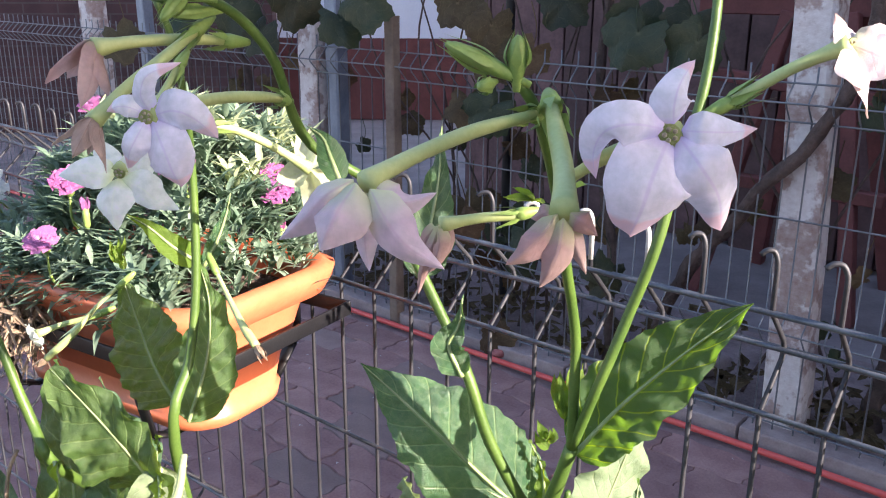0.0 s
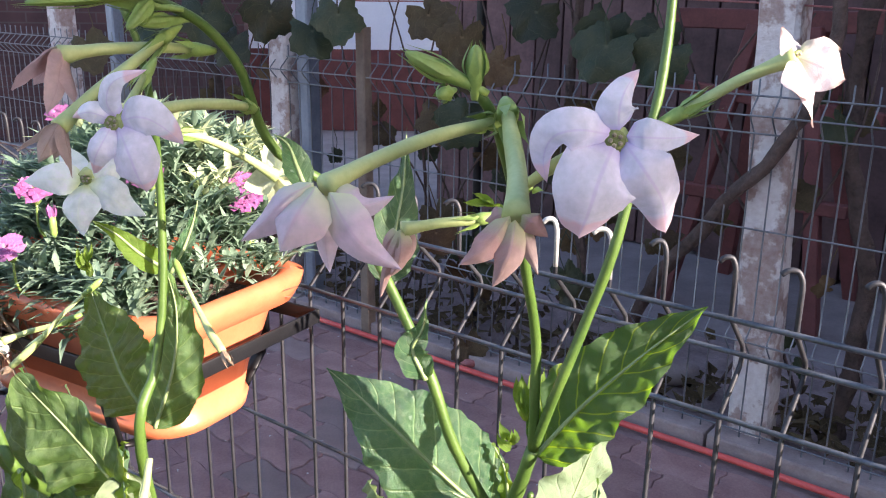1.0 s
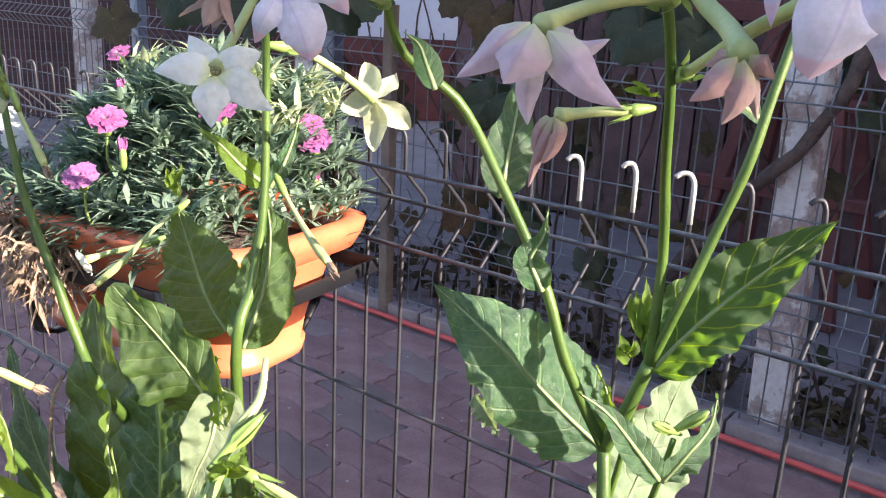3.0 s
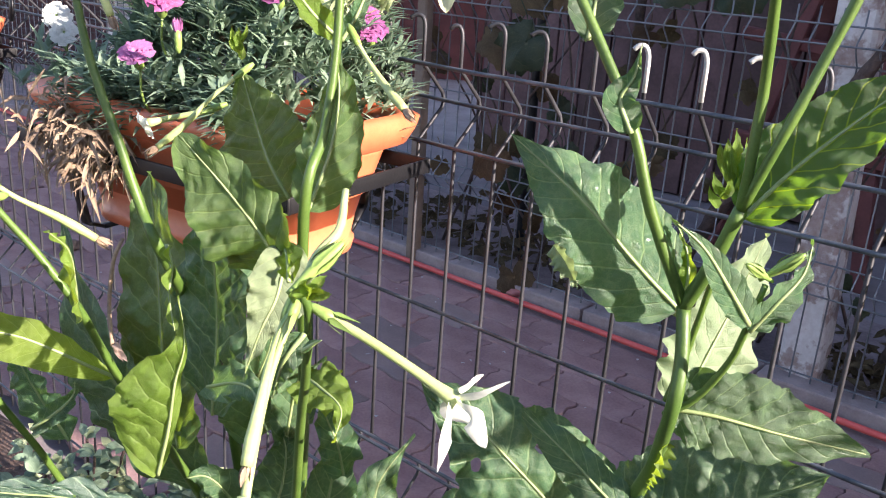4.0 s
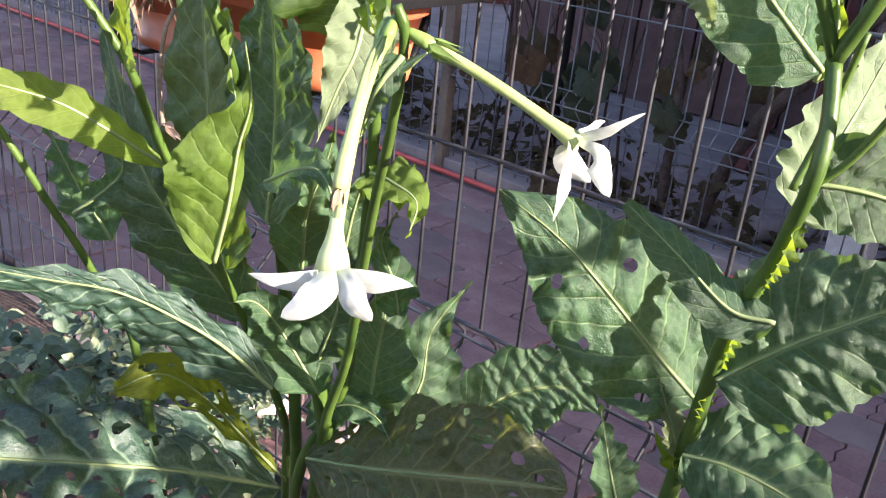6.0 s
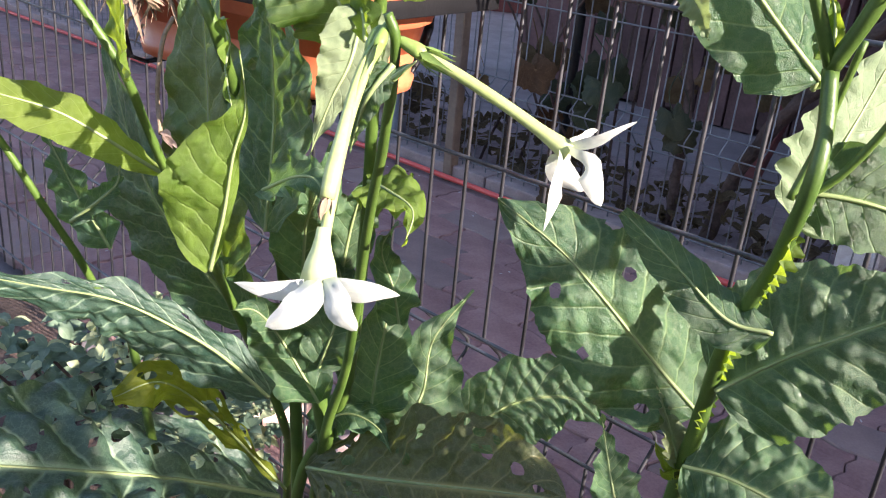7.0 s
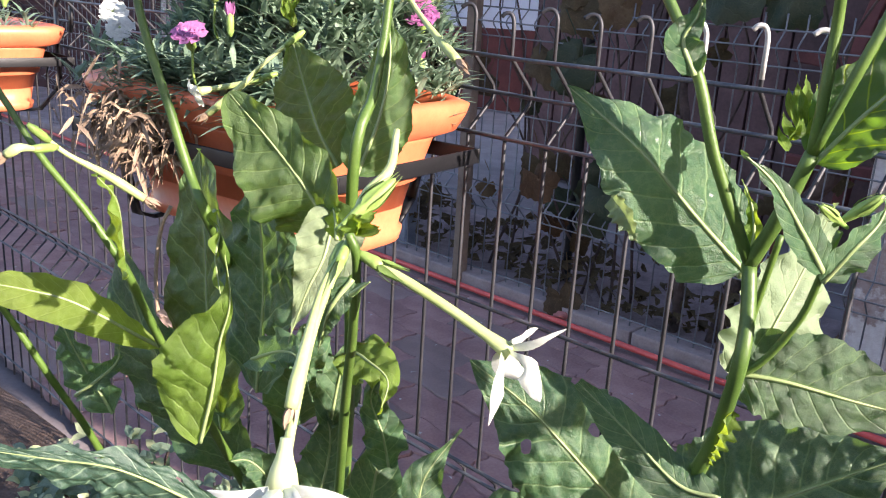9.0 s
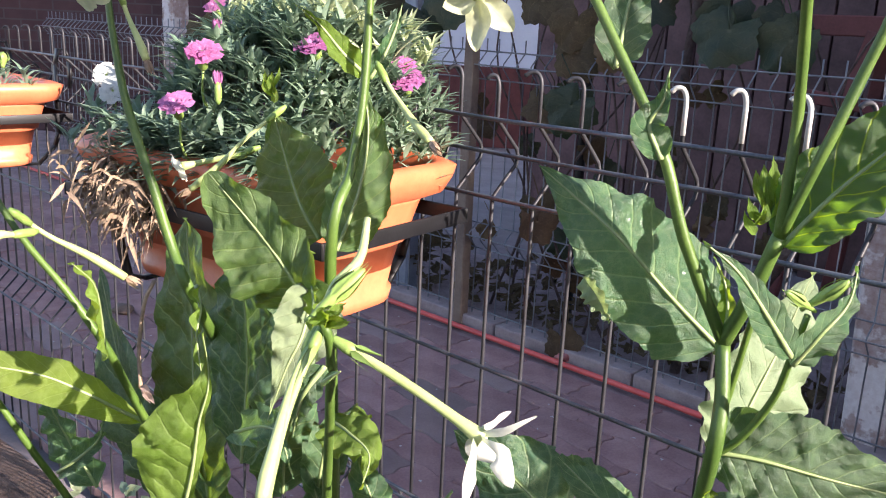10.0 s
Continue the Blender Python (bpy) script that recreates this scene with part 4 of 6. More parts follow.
leaf(right, [(-0.050, 0.417, 0.984), (-0.055, 0.421, 0.996), (-0.059, 0.424, 1.005), (-0.067, 0.425, 1.011)], 0.008, (0.3, -0.9, 0.2), fold=0.3)
leaf(right, [(0.110, 0.406, 0.978), (0.097, 0.398, 0.985), (0.083, 0.400, 0.991)], 0.007, (0, -0.8, 0.5), fold=0.4)
leaf(right, [(0.057, 0.440, 0.773), (0.060, 0.436, 0.794), (0.058, 0.440, 0.812), (0.051, 0.444, 0.827)], 0.006, (-0.5, -0.8, 0.2), fold=0.4, wave=0.003, material=M_YOUNG_SUNLIT)

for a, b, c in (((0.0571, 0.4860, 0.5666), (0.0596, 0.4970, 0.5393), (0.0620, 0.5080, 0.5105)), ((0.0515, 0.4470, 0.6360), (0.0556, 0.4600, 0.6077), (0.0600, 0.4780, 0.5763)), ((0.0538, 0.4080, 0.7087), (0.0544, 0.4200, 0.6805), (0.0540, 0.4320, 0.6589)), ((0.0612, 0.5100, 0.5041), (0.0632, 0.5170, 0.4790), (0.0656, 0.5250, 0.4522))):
    leaf(right, [a, b, c], 0.007, (0.5, -0.8, 0.3), fold=0.6, wave=0.003, waves=6.0, rib=0.0005, name="stem_wing", material=M_YOUNG_SUNLIT)

# flowers at the top
flower(right, [(0.049, 0.342, 1.002), (0.055, 0.295, 1.021), (0.059, 0.262, 1.032), (0.060, 0.228, 1.041)], (-0.02, -0.98, 0.10), 0.0225, M_LILAC, calyx=0.012, petals=(([(0.0608, 0.2275, 1.0436), (0.0597, 0.2240, 1.0495), (0.0613, 0.2260, 1.0546), (0.0672, 0.2360, 1.0597)], 0.0064, -0.3, 0.2, 0.2), ([(0.0630, 0.2275, 1.0422), (0.0679, 0.2240, 1.0424), (0.0765, 0.2280, 1.0417), (0.0855, 0.2340, 1.0417)], 0.0056, -0.2, 0.2, 0.45), ([(0.0627, 0.2275, 1.0403), (0.0671, 0.2200, 1.0336), (0.0736, 0.2240, 1.0247), (0.0790, 0.2360, 1.0125)], 0.0094, -0.15, 0.35, 0.05), ([(0.0600, 0.2275, 1.0403), (0.0545, 0.2190, 1.0320), (0.0522, 0.2200, 1.0220), (0.0514, 0.2280, 1.0131)], 0.012, -0.12, 0.2, -0.05), ([(0.0590, 0.2275, 1.0424), (0.0490, 0.2220, 1.0446), (0.0422, 0.2240, 1.0424), (0.0409, 0.2320, 1.0350), (0.0434, 0.2400, 1.0264)], 0.0068, -0.25, 0.2, 0.35),), seed=3, label="open lilac-white flower")
flower(right, [(0.0393, 0.3290, 1.0319), (0.0127, 0.2900, 1.0319), (-0.0073, 0.2640, 1.0284), (-0.0222, 0.2460, 1.0236)], (-0.2, -0.85, 0.35), 0.0265, M_PINK, calyx=0.016, tube_r=(0.0022, 0.0025, 0.0030), petals=(([(-0.0256, 0.2460, 1.0244), (-0.0324, 0.2400, 1.0215), (-0.0393, 0.2380, 1.0146), (-0.0471, 0.2400, 1.0078)], 0.0066, -0.55, 0.3, 0.3), ([(-0.0246, 0.2430, 1.0240), (-0.0282, 0.2340, 1.0195), (-0.0313, 0.2300, 1.0137), (-0.0341, 0.2300, 1.0077)], 0.0092, -0.35, 0.3, 0.2), ([(-0.0228, 0.2520, 1.0193), (-0.0237, 0.2560, 1.0071), (-0.0237, 0.2580, 0.9995), (-0.0227, 0.2580, 0.9921)], 0.0048, -0.3, 0.2, 0.3), ([(-0.0206, 0.2430, 1.0223), (-0.0161, 0.2340, 1.0164), (-0.0096, 0.2300, 1.0091), (0.0009, 0.2310, 1.0020)], 0.0074, -0.4, 0.3, 0.35), ([(-0.0205, 0.2470, 1.0235), (-0.0159, 0.2430, 1.0202), (-0.0100, 0.2430, 1.0183), (-0.0016, 0.2460, 1.0205)], 0.0056, -0.5, 0.3, 0.3),), seed=5, open_throat=False, label="fading pink flower hanging like a skirt")
flower(right, [(0.0386, 0.3160, 1.0397), (0.0379, 0.2850, 1.0314), (0.0365, 0.2550, 1.0248), (0.0338, 0.2320, 1.0186)], (-0.1, -0.9, 0.3), 0.0195, M_WILT, tube_r=(0.0026, 0.0032, 0.0036), calyx=0.02, petals=(([(0.0319, 0.2320, 1.0181), (0.0264, 0.2240, 1.0134), (0.0222, 0.2220, 1.0098), (0.0175, 0.2240, 1.0058)], 0.0046, -0.4, 0.3, 0.2), ([(0.0335, 0.2300, 1.0174), (0.0315, 0.2220, 1.0112), (0.0292, 0.2200, 1.0060), (0.0266, 0.2220, 0.9999)], 0.0046, -0.4, 0.3, 0.2), ([(0.0356, 0.2320, 1.0166), (0.0371, 0.2300, 1.0104), (0.0389, 0.2310, 1.0057), (0.0413, 0.2340, 0.9997)], 0.003, -0.4, 0.3, 0.3), ([(0.0355, 0.2320, 1.0187), (0.0375, 0.2280, 1.0178), (0.0399, 0.2280, 1.0155), (0.0430, 0.2300, 1.0123)], 0.0042, -0.4, 0.3, 0.2), ([(0.0310, 0.2340, 1.0183), (0.0286, 0.2340, 1.0176), (0.0270, 0.2360, 1.0162), (0.0255, 0.2400, 1.0145)], 0.003, -0.3, 0.2, 0.3),), seed=8, open_throat=False, label="withering pink flower hanging down")
flower(right, [(0.0387, 0.3500, 0.9876), (0.0288, 0.3480, 0.9864), (0.0153, 0.3450, 0.9859), (-0.0004, 0.3400, 0.9844)], (-0.3, -0.8, -0.2), 0.018, M_WILT, tube_r=(0.0018, 0.0022, 0.0030), calyx=0.014, petals=(([(-0.0009, 0.3400, 0.9844), (-0.0045, 0.3380, 0.9747), (-0.0080, 0.3400, 0.9644), (-0.0099, 0.3420, 0.9534)], 0.0036, -0.6, 0.2, 0.2), ([(-0.0017, 0.3380, 0.9838), (-0.0011, 0.3340, 0.9776), (-0.0027, 0.3350, 0.9702), (-0.0053, 0.3380, 0.9645)], 0.004, -0.6, 0.4, 0.0), ([(-0.0026, 0.3420, 0.9830), (-0.0067, 0.3440, 0.9769), (-0.0079, 0.3450, 0.9700), (-0.0064, 0.3450, 0.9643)], 0.0036, -0.6, 0.4, 0.0), ([(-0.0011, 0.3440, 0.9830), (0.0013, 0.3460, 0.9777), (0.0008, 0.3460, 0.9716), (-0.0015, 0.3460, 0.9666)], 0.0036, -0.6, 0.4, 0.0),), seed=9, open_throat=False, label="shrivelled lilac-brown flower")
flower(right, [(0.118, 0.387, 1.023), (0.131, 0.384, 1.031), (0.149, 0.377, 1.044), (0.169, 0.369, 1.055)], (0.35, -0.9, -0.2), 0.025, M_FADED, calyx=0.020, tips=(((0.164, 0.376, 1.067), 0.0070, 0.3), ((0.169, 0.354, 1.038), 0.0095, 0.2), ((0.175, 0.357, 1.026), 0.0065, -0.6), ((0.189, 0.363, 1.046), 0.0100, -0.3), ((0.191, 0.374, 1.058), 0.0080, 0.6)), seed=11, label="drooping lilac flower")
flower(right, [(-0.075, 0.424, 1.023), (-0.082, 0.399, 1.028), (-0.097, 0.369, 1.031), (-0.113, 0.332, 1.029)], (-0.05, -0.97, 0.05), 0.0245, M_LILAC, calyx=0.018, petals=(([(-0.1114, 0.3315, 1.0308), (-0.1126, 0.3260, 1.0379), (-0.1077, 0.3220, 1.0460), (-0.0958, 0.3240, 1.0502)], 0.005, -0.4, 0.2, 0.3), ([(-0.1104, 0.3315, 1.0296), (-0.1006, 0.3250, 1.0323), (-0.0929, 0.3250, 1.0293), (-0.0862, 0.3310, 1.0209)], 0.0084, -0.2, 0.25, 0.1), ([(-0.1112, 0.3315, 1.0278), (-0.1046, 0.3220, 1.0184), (-0.1017, 0.3210, 1.0100), (-0.1006, 0.3260, 1.0031)], 0.01, -0.15, 0.35, -0.05), ([(-0.1134, 0.3315, 1.0278), (-0.1161, 0.3260, 1.0214), (-0.1196, 0.3270, 1.0155), (-0.1231, 0.3340, 1.0085)], 0.006, -0.2, 0.3, 0.1), ([(-0.1141, 0.3315, 1.0304), (-0.1186, 0.3290, 1.0330), (-0.1238, 0.3300, 1.0329), (-0.1294, 0.3350, 1.0303)], 0.0048, -0.2, 0.3, 0.3),), seed=13, label="open lilac flower")
flower(right, [(-0.092, 0.407, 1.052), (-0.109, 0.392, 1.054), (-0.129, 0.377, 1.054), (-0.144, 0.366, 1.052)], (-0.5, -0.3, -0.8), 0.024, M_WILT, calyx=0.016, tips=(((-0.163, 0.360, 1.038), 0.0058, 0.4), ((-0.144, 0.346, 1.030), 0.0060, -0.2), ((-0.136, 0.355, 1.034), 0.0058, 0.3), ((-0.158, 0.370, 1.039), 0.0058, 0.0)), hang=0.16, seed=15, open_throat=False, label="withered brownish flower")
flower(right, [(-0.103, 0.394, 1.062), (-0.115, 0.370, 1.049), (-0.126, 0.351, 1.038), (-0.136, 0.337, 1.026)], (-0.4, -0.2, -0.9), 0.022, M_BROWN, tube_r=(0.0020, 0.0025, 0.0032), calyx=0.018, tips=(((-0.152, 0.334, 1.017), 0.0045, 0.3), ((-0.141, 0.326, 1.014), 0.0045, 0.0), ((-0.129, 0.327, 1.008), 0.0045, -0.3), ((-0.141, 0.341, 1.012), 0.0045, 0.2)), hang=0.14, seed=17, open_throat=False, label="withered brown flower")

# ---------------------------------------------------------------- flowering tobacco, clump by the planter
left = thing("tobacco_plant", "leafy flowering tobacco clump with white flowers", "plant", (-0.25, 0.78, 0.0), "flowering tobacco")
stem(left, [(-0.25, 0.78, 0.0), (-0.238, 0.677, 0.300), (-0.195, 0.645, 0.429), (-0.176, 0.567, 0.604), (-0.164, 0.475, 0.806), (-0.155, 0.490, 0.855), (-0.150, 0.501, 0.905), (-0.149, 0.508, 0.968), (-0.148, 0.500, 1.012), (-0.149, 0.490, 1.048), (-0.155, 0.486, 1.069)], [0.0062, 0.0055, 0.0040, 0.0030, 0.0025, 0.0022, 0.0019], 50)
stem(left, [(-0.27, 0.79, 0.0), (-0.240, 0.686, 0.320), (-0.254, 0.657, 0.558), (-0.273, 0.633, 0.655), (-0.269, 0.535, 0.753), (-0.284, 0.540, 0.784), (-0.301, 0.549, 0.829), (-0.321, 0.561, 0.880), (-0.333, 0.571, 0.927), (-0.341, 0.583, 0.966), (-0.344, 0.592, 0.995)], [0.0062, 0.0052, 0.0038, 0.0032, 0.0024, 0.0020], 46)
stem(left, [(-0.27, 0.77, 0.0), (-0.255, 0.715, 0.300), (-0.2517, 0.6800, 0.3719), (-0.2679, 0.6450, 0.4596), (-0.2801, 0.5850, 0.5568), (-0.2851, 0.5350, 0.6240), (-0.2936, 0.5080, 0.6712), (-0.2990, 0.4880, 0.7096), (-0.3028, 0.4700, 0.7420), (-0.3230, 0.4660, 0.7767), (-0.3483, 0.4680, 0.8062), (-0.3691, 0.4720, 0.8362), (-0.3910, 0.4780, 0.8652)], [0.0050, 0.0042, 0.0034, 0.0027, 0.0021, 0.0018], 44)
stem(left, [(-0.25, 0.76, 0.0), (-0.212, 0.641, 0.369), (-0.184, 0.570, 0.509), (-0.165, 0.481, 0.657), (-0.152, 0.416, 0.735), (-0.147, 0.387, 0.783), (-0.151, 0.383, 0.798)], [0.0055, 0.0042, 0.0031, 0.0025, 0.0021], 36)
stem(left, [(-0.34, 0.68, 0.0), (-0.3455, 0.5800, 0.4693), (-0.3504, 0.5550, 0.5291), (-0.3584, 0.5250, 0.5935), (-0.3717, 0.5050, 0.6423), (-0.3846, 0.4950, 0.6778), (-0.3990, 0.4900, 0.7080)], [0.0042, 0.0029, 0.0024, 0.0021], 24)

leaf(left, [(-0.168, 0.518, 0.797), (-0.155, 0.524, 0.837), (-0.151, 0.529, 0.876), (-0.158, 0.533, 0.909)], 0.022, (-0.35, -0.9, 0.1), folds=(0.10, -0.35), wave=0.002, material=M_HALF_SUNLIT)
leaf(left, [(-0.1853, 0.548, 0.796), (-0.2003, 0.557, 0.817), (-0.2126, 0.568, 0.844), (-0.2237, 0.577, 0.8745)], 0.039, (-0.52, -0.80, 0.28), folds=(0.05, 0.12), curl=0.1, puff=0.04, wave=0.002, shape=(0.8, 0.6), tip=0.2, material=M_HALF_SUNLIT)
leaf(left, [(-0.174, 0.478, 0.7606), (-0.1873, 0.474, 0.7906), (-0.2118, 0.481, 0.8189), (-0.2427, 0.492, 0.848)], 0.033, (-0.60, -0.66, 0.42), folds=(0.10, 0.05), sides=(1.15, 0.75), wave=0.004, waves=4.0, puff=0.04, shape=(0.72, 0.5), tip=0.1, blunt=0.05, material=M_HALF_SUNLIT)
leaf(left, [(-0.173, 0.474, 0.790), (-0.176, 0.457, 0.763), (-0.185, 0.451, 0.741), (-0.195, 0.447, 0.710)], 0.0200, (0.35, -0.85, 0.4), fold=0.25, wave=0.004, material=M_SUNLIT_LEAF, label="twisted leaf painted pale for sunlight")
leaf(left, [(-0.285, 0.603, 0.559), (-0.298, 0.614, 0.636), (-0.306, 0.634, 0.707), (-0.316, 0.654, 0.780)], 0.054, (-0.58, -0.80, 0.10), folds=(0.08, 0.15), puff=0.04, wave=0.003, shape=(0.8, 0.5), tip=0.15, material=M_HALF_SUNLIT)
leaf(left, [(-0.243, 0.555, 0.620), (-0.239, 0.559, 0.692), (-0.242, 0.563, 0.747), (-0.248, 0.562, 0.784)], 0.040, (-0.55, -0.82, 0.10), folds=(0.08, 0.15), puff=0.04, wave=0.003, shape=(0.8, 0.5), holes=5, bites=3, nu=64, nv=32)
leaf(left, [(-0.2507, 0.4520, 0.6350), (-0.2408, 0.4460, 0.6732), (-0.2341, 0.4410, 0.7080), (-0.2267, 0.4380, 0.7356), (-0.2301, 0.4400, 0.7649)], 0.035, (0.12, -0.86, 0.45), folds=(0.06, -0.5), sides=(1.0, 0.14), wave=0.003, waves=3.0, shape=(0.62, 0.9), tip=1.3, quilt=0.06, material=M_YOUNG_SUNLIT, label="leaf painted yellow-green as if the sun shone through")
leaf(left, [(-0.296, 0.456, 0.744), (-0.290, 0.442, 0.768), (-0.282, 0.419, 0.796), (-0.281, 0.393, 0.816)], 0.0195, (-0.62, -0.72, 0.2), folds=(0.1, 0.25), wave=0.002, material=M_YOUNG_SUNLIT)
leaf(left, [(-0.2965, 0.5160, 0.6667), (-0.3102, 0.5060, 0.6794), (-0.3274, 0.4940, 0.6959), (-0.3464, 0.4820, 0.7112), (-0.3680, 0.4700, 0.7208), (-0.3882, 0.4620, 0.7262)], 0.0174, (0.0, -0.80, 0.60), folds=(0.05, -0.10), sides=(1.0, 0.8), wave=0.003, waves=6.0, shape=(1.5, 0.55), tip=0.0, material=M_YOUNG_SUNLIT, label="leaf with a scalloped edge, painted yellow-green for sunlight")
leaf(left, [(-0.272, 0.632, 0.500), (-0.326, 0.630, 0.572), (-0.363, 0.636, 0.636), (-0.395, 0.665, 0.728)], 0.060, (-0.60, -0.78, 0.16), folds=(0.05, 0.15), wave=0.003, puff=0.05, shape=(0.7, 0.55))
leaf(left, [(-0.340, 0.527, 0.608), (-0.360, 0.530, 0.641), (-0.371, 0.529, 0.666), (-0.383, 0.533, 0.687)], 0.023, (-0.50, -0.85, 0.2), fold=0.15, wave=0.003)
leaf(left, [(-0.2275, 0.5050, 0.5189), (-0.2570, 0.4920, 0.5564), (-0.2883, 0.4780, 0.5843), (-0.3158, 0.4660, 0.6027), (-0.3489, 0.4560, 0.6113), (-0.3900, 0.4460, 0.6203)], 0.0395, (0.0, -0.90, -0.22), folds=(-0.02, -0.35), sides=(1.0, 0.36), wave=0.003, waves=5.0, curl=0.10, puff=0.04, shape=(0.58, 0.42), tip=0.1, holes=9, bites=4, nu=96, nv=44, material=M_SKYLIT, label="drooping green leaf with torn holes, tinted blue for skylight")
leaf(left, [(-0.2441, 0.6250, 0.3370), (-0.3030, 0.5800, 0.3803), (-0.3516, 0.5300, 0.4209), (-0.4108, 0.4850, 0.4538), (-0.4412, 0.4550, 0.4753)], 0.085, (-0.40, -0.52, 0.76), folds=(0.0, 0.03), sides=(1.1, 1.0), wave=0.004, puff=0.04, shape=(1.0, 0.6), tip=0.1, holes=95, nu=112, nv=62, quilt=0.12, material=M_SKYLIT, label="large leaf riddled with insect holes")
leaf(left, [(-0.2359, 0.6100, 0.3584), (-0.2656, 0.5800, 0.4223), (-0.2895, 0.5520, 0.4762), (-0.3123, 0.5300, 0.5058), (-0.3389, 0.5120, 0.5009)], 0.0205, (-0.15, -0.85, 0.45), folds=(-0.15, 0.1), sides=(1.1, 0.9), wave=0.004, shape=(1.6, 0.65), tip=0.0, blunt=0.25, holes=20, bites=4, nu=72, nv=34, material=M_OLD, label="ageing yellow leaf bending down")
leaf(left, [(-0.2216, 0.6300, 0.3679), (-0.1698, 0.6000, 0.3871), (-0.1173, 0.5700, 0.4095), (-0.0663, 0.5350, 0.4369), (-0.0145, 0.5050, 0.4582)], 0.062, (-0.40, -0.60, 0.70), folds=(0.03, 0.05), wave=0.004, puff=0.04, shape=(1.15, 0.55), tip=0.1, holes=40, bites=5, material=M_OLIVE, quilt=0.07, nu=100, nv=52)
# added backing that makes the holes above look dark and shaded
leaf(left, [(-0.2284, 0.7000, 0.2888), (-0.1700, 0.6850, 0.3042), (-0.1093, 0.6650, 0.3160), (-0.0459, 0.6450, 0.3216)], 0.052, (-0.45, -0.50, 0.72), wave=0.004, shape=(0.9, 0.6), label="lower leaf added behind the holes as a dark backing")
leaf(left, [(-0.090, 0.720, 0.353), (-0.038, 0.735, 0.389), (0.016, 0.731, 0.404), (0.050, 0.712, 0.387)], 0.045, (0.1, -0.8, 0.6), fold=0.1, wave=0.005, shape=(0.7, 0.6))
leaf(left, [(-0.170, 0.642, 0.422), (-0.168, 0.657, 0.459), (-0.164, 0.686, 0.500), (-0.164, 0.715, 0.543)], 0.035, (0.2, -0.9, 0.35), fold=0.2, wave=0.008, waves=4.0)
leaf(left, [(-0.144, 0.668, 0.383), (-0.127, 0.685, 0.423), (-0.122, 0.704, 0.467), (-0.090, 0.723, 0.513)], 0.042, (0.2, -0.85, 0.5), fold=0.15, wave=0.008, waves=4.0)
leaf(left, [(0.040, 0.565, 0.399), (0.032, 0.576, 0.424), (0.027, 0.595, 0.443), (0.022, 0.615, 0.464)], 0.022, (0.3, -0.9, 0.2), fold=0.3, wave=0.005)
leaf(left, [(-0.210, 0.610, 0.449), (-0.239, 0.610, 0.500), (-0.260, 0.602, 0.532), (-0.280, 0.593, 0.535)], 0.03, (-0.2, -0.8, 0.6), fold=0.25, wave=0.006)
leaf(left, [(-0.231, 0.632, 0.551), (-0.228, 0.631, 0.601), (-0.215, 0.626, 0.641), (-0.207, 0.619, 0.675)], 0.03, (0.3, -0.9, 0.2), fold=0.2, wave=0.006)
leaf(left, [(-0.195, 0.598, 0.575), (-0.188, 0.595, 0.619), (-0.180, 0.585, 0.645), (-0.160, 0.571, 0.664)], 0.02, (0.3, -0.9, 0.2), fold=0.25, wave=0.006)

flower(left, [(-0.1441, 0.3870, 0.7859), (-0.1190, 0.3788, 0.7760), (-0.0931, 0.3702, 0.7641), (-0.0680, 0.3620, 0.7508)], (0.40, -0.75, -0.40), 0.0310, M_WHITE, calyx=0.020, petals=(([(-0.0701, 0.3635, 0.7509), (-0.0606, 0.3580, 0.7547), (-0.0531, 0.3540, 0.7610), (-0.0439, 0.3520, 0.7690)], 0.005, -0.2, 0.2, 0.3), ([(-0.0700, 0.3650, 0.7515), (-0.0627, 0.3720, 0.7528), (-0.0578, 0.3780, 0.7549), (-0.0543, 0.3820, 0.7565)], 0.004, -0.2, 0.2, 0.1), ([(-0.0696, 0.3620, 0.7509), (-0.0607, 0.3520, 0.7477), (-0.0565, 0.3500, 0.7401), (-0.0527, 0.3520, 0.7313)], 0.006, -0.2, 0.25, 0.0), ([(-0.0704, 0.3620, 0.7509), (-0.0707, 0.3500, 0.7425), (-0.0724, 0.3440, 0.7341), (-0.0761, 0.3440, 0.7208)], 0.0054, -0.2, 0.2, 0.35), ([(-0.0703, 0.3660, 0.7494), (-0.0692, 0.3720, 0.7388), (-0.0638, 0.3760, 0.7332), (-0.0567, 0.3800, 0.7285)], 0.0066, -0.2, 0.2, 0.0),), seed=21, open_throat=False, label="white flower on a long tube")
